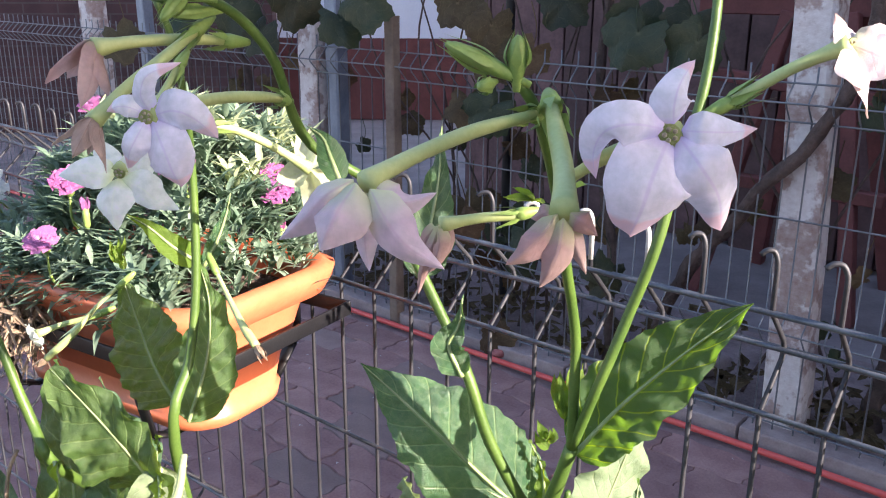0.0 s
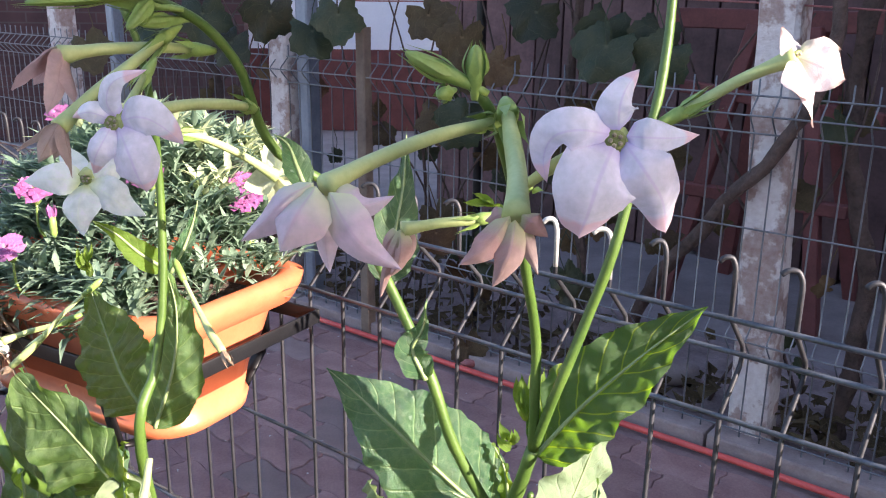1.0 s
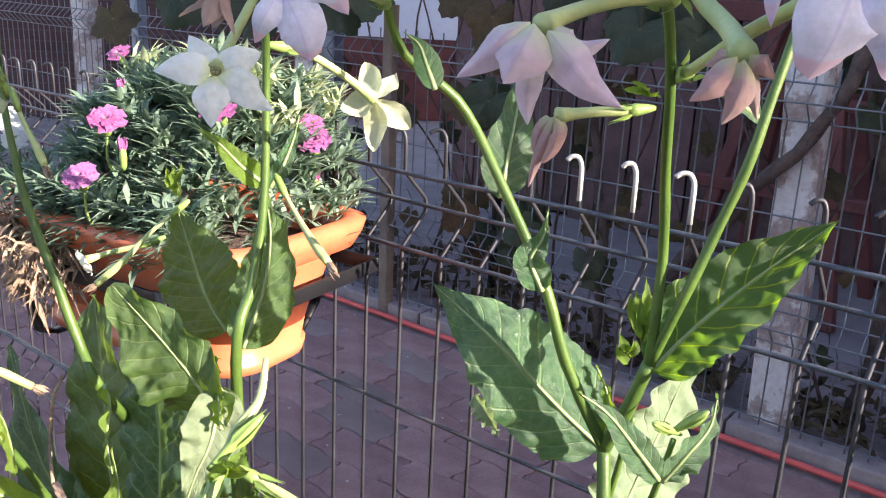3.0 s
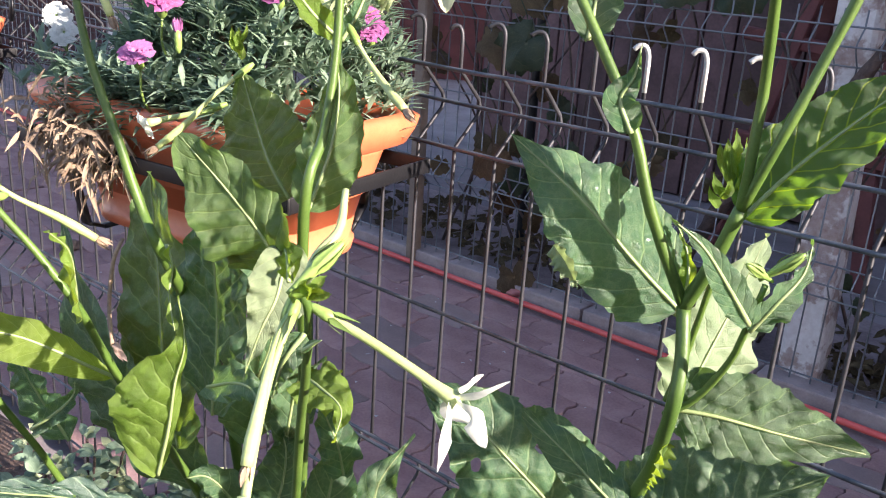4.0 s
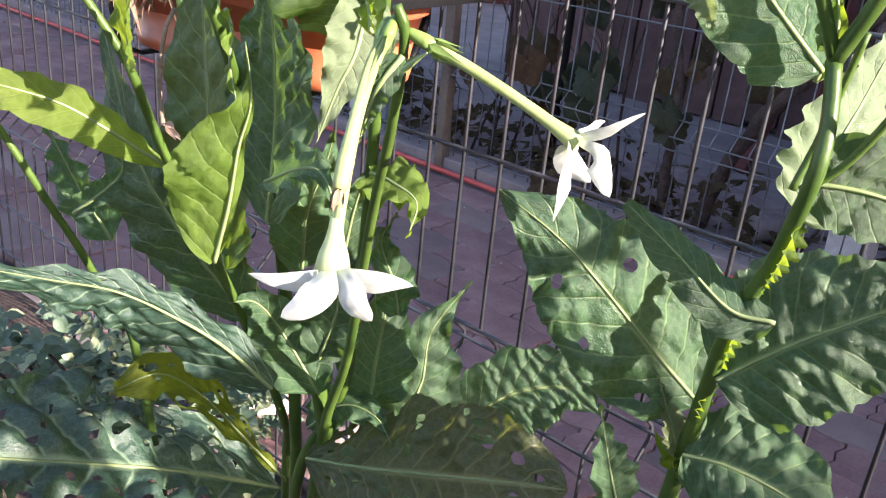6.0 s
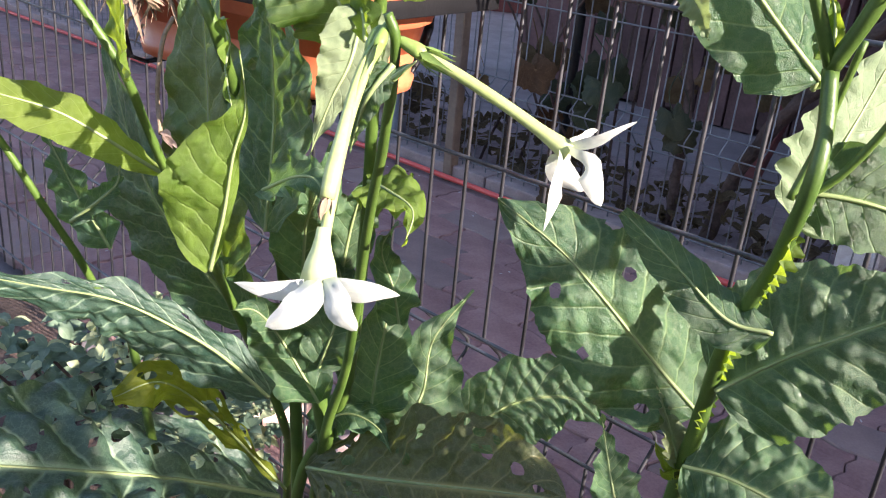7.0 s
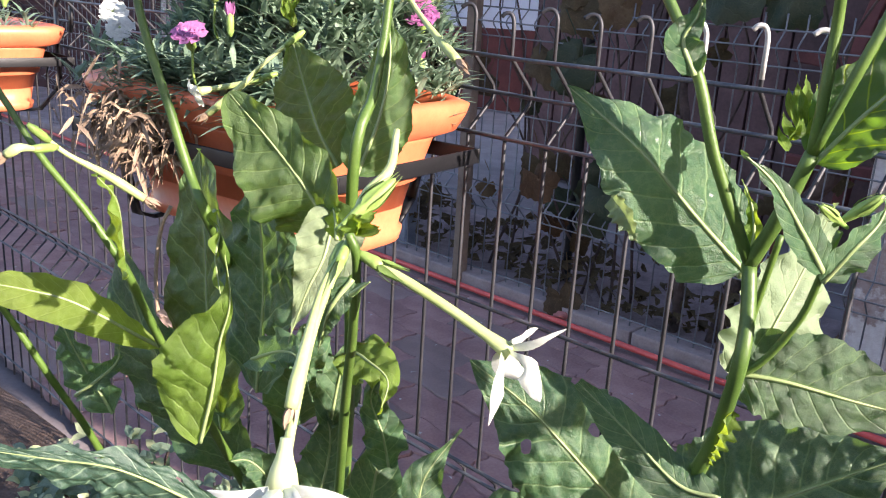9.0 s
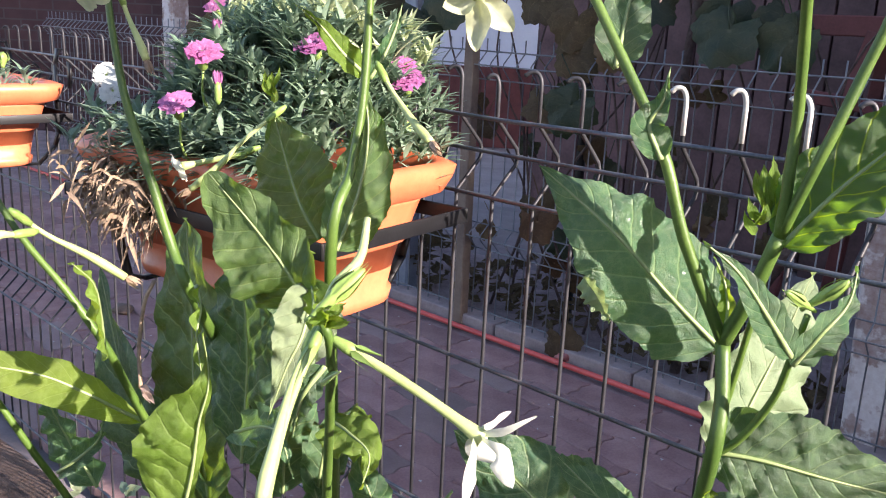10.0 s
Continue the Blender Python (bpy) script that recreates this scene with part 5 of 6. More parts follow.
flower(left, [(-0.1520, 0.3860, 0.7910), (-0.1601, 0.3500, 0.7623), (-0.1623, 0.3160, 0.7299), (-0.1621, 0.2980, 0.7149)], (-0.28, -0.93, 0.22), 0.0330, M_WHITE, calyx=0.020, tube_r=(0.0019, 0.0022, 0.0026), petals=(([(-0.1614, 0.2920, 0.7102), (-0.1709, 0.2870, 0.7091), (-0.1811, 0.2860, 0.7088), (-0.1925, 0.2900, 0.7088)], 0.0039, -0.1, 0.2, 0.25), ([(-0.1602, 0.2840, 0.7163), (-0.1640, 0.2760, 0.7116), (-0.1688, 0.2720, 0.7069), (-0.1763, 0.2720, 0.7016)], 0.0063, -0.12, 0.2, 0), ([(-0.1585, 0.2840, 0.7165), (-0.1538, 0.2760, 0.7127), (-0.1497, 0.2720, 0.7084), (-0.1440, 0.2720, 0.7037)], 0.0059, -0.12, 0.2, 0), ([(-0.1596, 0.2920, 0.7104), (-0.1485, 0.2870, 0.7114), (-0.1395, 0.2860, 0.7123), (-0.1308, 0.2890, 0.7107)], 0.0044, -0.1, 0.2, 0.2), ([(-0.1621, 0.3000, 0.7062), (-0.1657, 0.3180, 0.6944), (-0.1687, 0.3320, 0.6850), (-0.1717, 0.3450, 0.6757)], 0.0052, -0.1, 0.2, 0.2),), cone=0.0079, seed=22, open_throat=False, label="white flower hanging down on a long tube")
flower(left, [(-0.149, 0.526, 0.994), (-0.132, 0.535, 0.991), (-0.111, 0.551, 0.978), (-0.087, 0.561, 0.960)], (0.35, 0.85, -0.15), 0.0240, M_CREAM, calyx=0.018, tips=(((-0.095, 0.578, 0.982), 0.0092, 0.1), ((-0.110, 0.564, 0.952), 0.0092, -0.1), ((-0.087, 0.560, 0.925), 0.0095, 0.1), ((-0.063, 0.574, 0.939), 0.0092, -0.1), ((-0.074, 0.590, 0.975), 0.0085, 0.1)), seed=23, open_throat=False, label="cream flower seen from behind")
flower(left, [(-0.142, 0.488, 1.039), (-0.149, 0.460, 1.018), (-0.154, 0.435, 1.001), (-0.157, 0.415, 0.989)], (-0.05, -0.95, 0.15), 0.0285, M_SUNLIT_WHITE, calyx=0.018, petals=(([(-0.1589, 0.4145, 0.9888), (-0.1634, 0.4170, 0.9934), (-0.1683, 0.4210, 0.9989), (-0.1722, 0.4260, 1.0043)], 0.0074, -0.15, 0.2, 0.2), ([(-0.1595, 0.4145, 0.9874), (-0.1677, 0.4100, 0.9897), (-0.1773, 0.4110, 0.9892), (-0.1880, 0.4160, 0.9874)], 0.0084, -0.15, 0.15, 0.35), ([(-0.1580, 0.4145, 0.9863), (-0.1585, 0.4070, 0.9790), (-0.1588, 0.4040, 0.9713), (-0.1580, 0.4070, 0.9622)], 0.0096, -0.15, 0.2, 0.25), ([(-0.1563, 0.4145, 0.9866), (-0.1444, 0.4080, 0.9823), (-0.1383, 0.4090, 0.9766), (-0.1291, 0.4140, 0.9704)], 0.009, -0.15, 0.2, 0.3), ([(-0.1565, 0.4145, 0.9880), (-0.1480, 0.4140, 0.9932), (-0.1429, 0.4160, 0.9957), (-0.1360, 0.4200, 0.9980)], 0.0084, -0.15, 0.2, 0.1),), seed=24, label="open white flower")

# ---------------------------------------------------------------- smaller growth on the tobacco plants


def sprig(parent, base, tip, count, size, material=None, seed=1, name="shoot"):
    """A young side shoot: a bunch of narrow upright leaflets."""
    rng = random.Random(seed)
    b, t = Vector(base), Vector(tip)
    bm = bmesh.new()
    for k in range(count):
        f = rng.uniform(0.0, 0.55)
        p = b.lerp(t, f)
        out = Vector((rng.uniform(-1, 1), rng.uniform(-1, 0.6), rng.uniform(-0.2, 0.5))) * size * 0.55
        end = p + (t - b) * rng.uniform(0.4, 0.6) + out
        blade(bm, [p, p.lerp(end, 0.5) + out * 0.3, end], size * rng.uniform(0.14, 0.26), Vector((out.x, out.y - 0.01, 0.01)), nu=8, nv=4, shape=(0.6, 0.8), fold=0.5, wave=size * 0.03, seed=rng.random())
    part(name, bm, material or M_YOUNG_SUNLIT, parent)


def spent(parent, path, r=0.0028, name="spent_flower", seed=1, label="withered flower tube with a dry frayed end"):
    """A flower tube whose petals have dried to a frayed tuft."""
    pts = spline(path, 14)
    bm = bmesh.new()
    tube(bm, pts, [r * 0.9, r * 0.85, r * 0.9, r * 1.3, r * 1.7, r * 1.4], 9)
    ob = part(name, bm, M_TUBE, parent, label)
    rng = random.Random(seed)
    d = (pts[-1] - pts[-4]).normalized()
    bm = bmesh.new()
    for k in range(9):
        q = Matrix.Rotation(0.7 * k, 3, d) @ d.orthogonal().normalized()
        e = pts[-1] + d * rng.uniform(0.006, 0.012) + q * rng.uniform(0.0, 0.0035)
        blade(bm, [pts[-1] + q * r * 0.9, pts[-1].lerp(e, 0.5) + q * r * 0.7, e], 0.0014, q, nu=5, nv=2, shape=(0.8, 0.5))
    part("frayed_end", bm, M_STRAW, ob, "dry brown frayed end")
    bm = bmesh.new()
    t = (pts[2] - pts[0]).normalized()
    tube(bm, [pts[0] - t * 0.004, pts[0], pts[0] + t * 0.008, pts[0] + t * 0.013], [r * 0.7, r * 1.4, r * 1.5, r * 1.1], 9)
    part("calyx", bm, M_CALYX, ob)


def bud(parent, base, tip, r, seed=1, name="bud"):
    """A closed bud in its calyx, with sepals that stand up round it."""
    b, t = Vector(base), Vector(tip)
    d = t - b
    bm = bmesh.new()
    tube(bm, spline([b - d * 0.35, b, b + d * 0.4, b + d * 0.8, t], 12), [r * 0.4, r * 0.6, r, r * 1.05, r * 0.8, r * 0.25], 10)
    ob = part(name, bm, M_CALYX, parent)
    bm = bmesh.new()
    n = d.normalized()
    for k in range(5):
        q = Matrix.Rotation(1.257 * k + seed, 3, n) @ n.orthogonal().normalized()
        blade(bm, [b + d * 0.25 + q * r, b + d * 0.6 + q * r * 1.3, t + d * 0.12 + q * r * (0.5 + 0.3 * (k % 2))], r * 0.55, q, nu=6, nv=2, fold=0.3)
    part("sepal", bm, M_CALYX, ob)


sprig(right, (0.066, 0.405, 0.852), (0.068, 0.428, 0.878), 12, 0.018, seed=3)
sprig(right, (0.1000, 0.5050, 0.6110), (0.1036, 0.5120, 0.6424), 12, 0.015, seed=4)
sprig(right, (0.0617, 0.5180, 0.4761), (0.0476, 0.5150, 0.5035), 8, 0.02, seed=5)
sprig(right, (0.055, 0.391, 0.851), (0.050, 0.386, 0.871), 5, 0.014, seed=6)
sprig(right, (0.039, 0.345, 0.993), (0.027, 0.337, 1.000), 6, 0.012, seed=7)
for i, (a, b, r) in enumerate((((0.027, 0.319, 1.046), (0.027, 0.318, 1.061), 0.0034), ((0.024, 0.319, 1.047), (0.001, 0.318, 1.058), 0.0032), ((0.018, 0.319, 1.044), (0.013, 0.313, 1.043), 0.0025), ((0.079, 0.372, 0.826), (0.091, 0.366, 0.839), 0.0026), ((0.077, 0.372, 0.824), (0.063, 0.363, 0.833), 0.0022))):
    bud(right, a, b, r, i)
for i, (a, b) in enumerate((((-0.105, 0.382, 1.072), (-0.130, 0.373, 1.076)), ((-0.107, 0.383, 1.076), (-0.116, 0.369, 1.063)), ((-0.100, 0.390, 1.066), (-0.113, 0.375, 1.065)), ((-0.111, 0.373, 1.078), (-0.154, 0.362, 1.073)))):
    bud(right, a, b, 0.0028, i + 9)
spent(left, [(-0.143, 0.509, 0.915), (-0.132, 0.495, 0.901), (-0.116, 0.471, 0.886), (-0.106, 0.459, 0.878)], 0.0017, seed=2)
spent(left, [(-0.319, 0.551, 0.955), (-0.312, 0.547, 0.938), (-0.303, 0.543, 0.921), (-0.298, 0.541, 0.910)], 0.0017, seed=3)
spent(left, [(-0.219, 0.578, 0.879), (-0.242, 0.572, 0.859), (-0.260, 0.566, 0.839), (-0.278, 0.560, 0.823)], 0.0017, seed=4)
flower(left, [(-0.241, 0.590, 0.849), (-0.254, 0.588, 0.844), (-0.274, 0.586, 0.839), (-0.289, 0.574, 0.836)], (-0.75, -0.35, -0.5), 0.013, M_WHITE, tube_r=(0.0018, 0.002, 0.0028), calyx=0.012, cup=0.7, reflex=0.0, seed=31, open_throat=False, label="half-closed white flower")
spent(left, [(-0.1553, 0.3880, 0.7885), (-0.1604, 0.3600, 0.7712), (-0.1621, 0.3300, 0.7500), (-0.1637, 0.3180, 0.7350)], 0.0022, seed=7, label="withered flower tube hanging beside the white flower")
spent(left, [(-0.344, 0.454, 0.825), (-0.334, 0.471, 0.808), (-0.314, 0.479, 0.795), (-0.294, 0.486, 0.780)], 0.0018, seed=5)
spent(left, [(-0.328, 0.443, 0.817), (-0.332, 0.432, 0.818), (-0.335, 0.422, 0.820), (-0.342, 0.421, 0.816)], 0.0018, seed=6)
flower(left, [(-0.336, 0.579, 0.952), (-0.338, 0.572, 0.963), (-0.335, 0.550, 0.961), (-0.337, 0.537, 0.954)], (-0.4, -0.75, -0.35), 0.022, M_CREAM, calyx=0.012, seed=32, roll=30, label="open cream flower")
bud(left, (-0.145, 0.353, 0.814), (-0.127, 0.363, 0.831), 0.0032, 4)
stem(left, [(-0.144, 0.352, 0.812), (-0.140, 0.360, 0.823), (-0.131, 0.374, 0.833), (-0.130, 0.389, 0.849)], [0.0018, 0.0026, 0.0016], 14, "spent_flower", M_TUBE)
sprig(left, (-0.143, 0.346, 0.809), (-0.136, 0.343, 0.816), 9, 0.018, M_YOUNG_SUNLIT, 8, "bract")
sprig(left, (-0.224, 0.579, 0.882), (-0.226, 0.585, 0.909), 6, 0.014, M_YOUNG_SUNLIT, 9)
leaf(left, [(-0.152, 0.517, 0.909), (-0.165, 0.509, 0.922), (-0.177, 0.502, 0.937), (-0.191, 0.494, 0.949)], 0.009, (0.2, -0.9, 0.4), fold=0.35, wave=0.002, material=M_YOUNG_SUNLIT)
leaf(left, [(-0.149, 0.516, 0.907), (-0.141, 0.521, 0.922), (-0.135, 0.526, 0.939), (-0.132, 0.529, 0.953)], 0.006, (0.2, -0.9, 0.4), fold=0.35, wave=0.002)
leaf(left, [(-0.146, 0.370, 0.779), (-0.155, 0.366, 0.766), (-0.160, 0.372, 0.751), (-0.164, 0.378, 0.735)], 0.008, (-0.2, -0.9, 0.3), fold=0.2, wave=0.002)
leaf(left, [(-0.145, 0.358, 0.775), (-0.139, 0.355, 0.781), (-0.135, 0.351, 0.785)], 0.003, (0.2, -0.5, 0.8), fold=0.3)
leaf(left, [(-0.168, 0.450, 0.774), (-0.171, 0.462, 0.783), (-0.176, 0.475, 0.793), (-0.178, 0.488, 0.804)], 0.006, (-0.5, -0.8, 0.2), fold=0.4, wave=0.003, material=M_YOUNG_SUNLIT)
leaf(left, [(-0.260, 0.516, 0.768), (-0.253, 0.503, 0.757), (-0.251, 0.489, 0.743), (-0.243, 0.474, 0.723)], 0.0065, (-0.6, -0.8, 0.1), fold=0.5, wave=0.003, waves=3.0, twist=1.2, material=M_YOUNG_SUNLIT)
leaf(left, [(-0.237, 0.521, 0.662), (-0.208, 0.487, 0.685), (-0.192, 0.468, 0.688), (-0.181, 0.453, 0.669)], 0.014, (-0.2, -0.7, 0.6), fold=0.3, wave=0.005)
leaf(left, [(-0.171, 0.527, 0.673), (-0.156, 0.507, 0.675), (-0.139, 0.486, 0.671), (-0.142, 0.472, 0.654)], 0.020, (0.3, -0.8, 0.5), fold=0.3, wave=0.006, curl=0.3, material=M_YOUNG_SUNLIT)
leaf(left, [(-0.343, 0.480, 0.645), (-0.323, 0.475, 0.662), (-0.313, 0.478, 0.673), (-0.312, 0.481, 0.683)], 0.008, (0.1, -0.9, 0.4), fold=0.4, wave=0.004)
leaf(left, [(-0.268, 0.612, 0.658), (-0.254, 0.621, 0.703), (-0.259, 0.625, 0.739), (-0.272, 0.630, 0.776)], 0.030, (0.2, -0.9, 0.3), fold=0.15, wave=0.006)
leaf(left, [(-0.230, 0.569, 0.658), (-0.235, 0.571, 0.689), (-0.238, 0.575, 0.711), (-0.241, 0.577, 0.729)], 0.006, (0.6, -0.8, 0.1), fold=0.4, wave=0.003, material=M_YOUNG_SUNLIT)
leaf(left, [(-0.152, 0.656, 0.506), (-0.159, 0.658, 0.537), (-0.171, 0.661, 0.570), (-0.159, 0.662, 0.596)], 0.020, (0.3, -0.8, 0.4), fold=0.3, wave=0.007)
leaf(left, [(-0.210, 0.604, 0.486), (-0.198, 0.601, 0.530), (-0.195, 0.597, 0.571), (-0.207, 0.597, 0.598)], 0.026, (-0.2, -0.9, 0.3), fold=0.2, wave=0.006)
leaf(left, [(-0.224, 0.649, 0.387), (-0.194, 0.641, 0.420), (-0.163, 0.621, 0.425), (-0.146, 0.604, 0.410)], 0.020, (0.1, -0.7, 0.6), fold=0.2, wave=0.005)
stem(left, [(-0.24, 0.77, 0.0), (-0.208, 0.652, 0.343), (-0.212, 0.627, 0.438), (-0.223, 0.618, 0.518)], [0.008, 0.006], 16)
# pale dry stalk hanging in front of the dark leaf
bm = bmesh.new()
tube(bm, spline([(-0.299, 0.543, 0.761), (-0.303, 0.534, 0.747), (-0.303, 0.522, 0.719), (-0.296, 0.506, 0.697)], 14), 0.0016, 6)
part("dry_stalk", bm, M_STRAW, left, "bleached dry stalk")
sprig(left, (-0.296, 0.507, 0.699), (-0.286, 0.495, 0.693), 5, 0.012, M_BROWN, 12, "dry_leaf")

# ---------------------------------------------------------------- withered plant and white pinks at the planter's end
dry = thing("withered_plant", "withered tangle of straw-coloured leaves hanging over the planter", "plant", near(-0.60, -0.2, 0.79))
rng = random.Random(31)
bm = bmesh.new()
for k in range(620):
    c = Vector((-0.438, 0.806, 0.795)).lerp(Vector((-0.401, 0.773, 0.760)), rng.random()) + Vector((rng.gauss(0, 0.021), rng.gauss(0, 0.02), rng.gauss(0.0, 0.014)))
    d = Vector((rng.gauss(-0.1, 0.6), rng.gauss(-0.2, 0.6), rng.gauss(-0.55, 0.6))).normalized()
    ln = rng.uniform(0.014, 0.038)
    blade(bm, [c, c + d * ln * 0.5 + Vector((0, 0, rng.uniform(-0.006, 0.008))), c + d * ln - Vector((0, 0, ln * 0.35))], rng.uniform(0.0012, 0.003), Vector((rng.uniform(-1, 1), -1, 0.4)), nu=4, nv=2, shape=(0.7, 0.7), fold=0.5)
tagged(part("straw", bm, M_STRAW, dry, "dry straw-like leaves"), kind="stuff")
for k in range(7):
    bm = bmesh.new()
    a = Vector((-0.438, 0.817, 0.798)) + Vector((rng.gauss(0, 0.018), rng.gauss(0, 0.015), rng.gauss(0, 0.008)))
    e = Vector((-0.408, 0.775, 0.748)) + Vector((rng.gauss(0, 0.025), rng.gauss(0, 0.015), rng.gauss(0, 0.02)))
    tube(bm, spline([a, a.lerp(e, 0.5) + Vector((rng.gauss(0, 0.012), -0.012, 0.008)), e], 12), [0.0016, 0.0013, 0.0008], 6, uneven=0.3)
    part("dry_stem", bm, M_STRAW, dry)
white_pink = thing("carnation_plant", "small carnation with white flowers at the planter's end", "plant", near(-0.66, -0.14, 0.79))
bm = bmesh.new()
for k in range(26):
    p = Vector((-0.504, 0.962, 0.826)) + Vector((rng.gauss(0, 0.026), rng.gauss(0, 0.022), rng.gauss(-0.03, 0.022)))
    tuft(bm, p, 8, 0.034, rng)
tagged(part("foliage", bm, M_CARN_LEAF, white_pink), kind="stuff")
for i, p in enumerate(((-0.520, 0.972, 0.866), (-0.505, 0.953, 0.850))):
    carnation(white_pink, p, (0.2, -0.8, 0.5), 0.0165, 60 + i, M_WHITE)
far_pot_plant = thing("bedding_plant", "low green plant with a yellow bud in the farther planter", "plant", near(-1.3, -0.12, 0.79))
bm = bmesh.new()
for k in range(40):
    tuft(bm, near(rng.uniform(-1.50, -1.08), rng.uniform(-0.2, -0.05), 0.80 + rng.uniform(0, 0.03)), 7, 0.035, rng)
tagged(part("foliage", bm, M_CARN_LEAF, far_pot_plant), kind="stuff")
bud(far_pot_plant, (-0.789, 1.226, 0.855), (-0.790, 1.230, 0.871), 0.006, 2)

# ---------------------------------------------------------------- posts, stake, hose and trestle by the far fence


def post(name, label, foot, head, size, material, square=True, category="post"):
    """An upright, a little worn: square and chipped, or round."""
    a, b = Vector(foot), Vector(head)
    bm = bmesh.new()
    n = 14
    if square:
        rings = []
        for i in range(n + 1):
            p = a.lerp(b, i / n)
            ring = []
            for cx, cy in ((1, 0.8), (0.8, 1), (-0.8, 1), (-1, 0.8), (-1, -0.8), (-0.8, -1), (0.8, -1), (1, -0.8)):
                w = size / 2 * (1 + 0.10 * noise.noise(Vector((cx * 3, cy * 3, p.z * 9 + p.x))))
                ring.append(bm.verts.new(p + ALONG * (cx * w) + ACROSS * (cy * w)))
            rings.append(ring)
        for r0, r1 in zip(rings, rings[1:]):
            for k in range(8):
                bm.faces.new((r0[k], r0[(k + 1) % 8], r1[(k + 1) % 8], r1[k]))
        bm.faces.new(rings[-1])
    else:
        tube(bm, spline([a, a.lerp(b, 0.5), b], n), size / 2, 10, uneven=0.08)
    ob = part(name, bm, material, None, label, not square)
    return tagged(ob, label, category)


post("concrete_post", "square concrete post with flaking whitewash", far(-0.17, 0.07, -0.02), far(-0.25, 0.09, 1.75), 0.095, M_WASH)
post("steel_post", "blue-grey steel fence post", far(-1.735, 0.045, -0.02), far(-1.735, 0.045, 2.0), 0.055, M_BLUE)
post("concrete_post", "pinkish crumbling concrete post beside the steel one", far(-1.825, 0.03, -0.02), far(-1.825, 0.03, 0.975), 0.085, M_WASH)
post("wooden_stake", "rough weathered wooden stake at the fence", far(-1.40, -0.03, -0.02), far(-1.41, -0.03, 0.975), 0.036, M_WOOD, True, "stake")
post("steel_post", "thin dark steel vine post", far(-1.18, 0.25, -0.02), far(-1.18, 0.25, 2.0), 0.03, M_BLACK, False)
post("steel_post", "thin dark steel vine post", far(-2.9, 0.06, -0.02), far(-2.9, 0.06, 2.0), 0.05, M_BLUE)
post("concrete_post", "whitewashed concrete post of the fence", far(-3.3, 0.05, -0.02), far(-3.3, 0.05, 1.6), 0.09, M_WASH)

bm = bmesh.new()
tube(bm, [far(-5.5 + 0.15 * k, -0.062 + 0.008 * noise.noise(Vector((k * 0.35, 0, 3))), 0.0085 + 0.0012 * noise.noise(Vector((k * 0.9, 5, 1)))) for k in range(50)], 0.0085, 10)
tagged(part("hose", bm, M_HOSE, None, "red plastic garden hose lying along the kerb"), "red plastic garden hose lying along the kerb", "hose")


def vine_trunk(ctrl, r, label):
    bm = bmesh.new()
    pts = [p + Vector((noise.noise(p * 9), noise.noise(p * 9 + Vector((7, 0, 0))), 0)) * r * 0.8 for p in spline(ctrl, 40)]
    tube(bm, pts, [r * 1.2, r, r * 0.9, r * 0.8], 10, uneven=0.5)
    ob = part("vine_trunk", bm, M_BARK, None, label)
    tagged(ob, label, "vine")


vine_trunk([far(-0.62, 0.16, 0.0), far(-0.50, 0.12, 0.32), far(-0.30, 0.02, 0.58), far(-0.13, 0.0, 0.84), far(-0.10, 0.03, 1.1), far(-0.34, 0.05, 1.7)], 0.017, "twisted dark grape vine trunk crossing the white post")
vine_trunk([far(-0.02, 0.20, 0.0), far(0.02, 0.16, 0.4), far(-0.06, 0.12, 0.9), far(0.04, 0.1, 1.5)], 0.02, "dark grape vine trunk behind the fence")
vine_trunk([far(-0.72, 0.14, 0.0), far(-0.70, 0.10, 0.35), far(-0.78, 0.12, 0.8), far(-0.72, 0.14, 1.7)], 0.013, "thin dark grape vine trunk behind the fence")
vine_trunk([far(-2.4, 0.2, 0.0), far(-2.35, 0.16, 0.6), far(-2.45, 0.12, 1.2), far(-2.4, 0.1, 1.8)], 0.016, "dark grape vine trunk by the far planter")

for z, label in ((1.06, "rusty red trellis wire"), (1.38, "rusty red upper trellis wire")):
    bm = bmesh.new()
    tube(bm, [far(-4.5 + 0.25 * k, 0.06, z + 0.012 * math.sin(k * 0.9)) for k in range(28)], 0.0022, 6)
    tagged(part("trellis_wire", bm, M_RUST, None, label), label, "wire")

trestle = thing("trestle", "dark red painted wooden trestle standing in the yard", "trestle", far(-0.55, 1.2, -0.035))
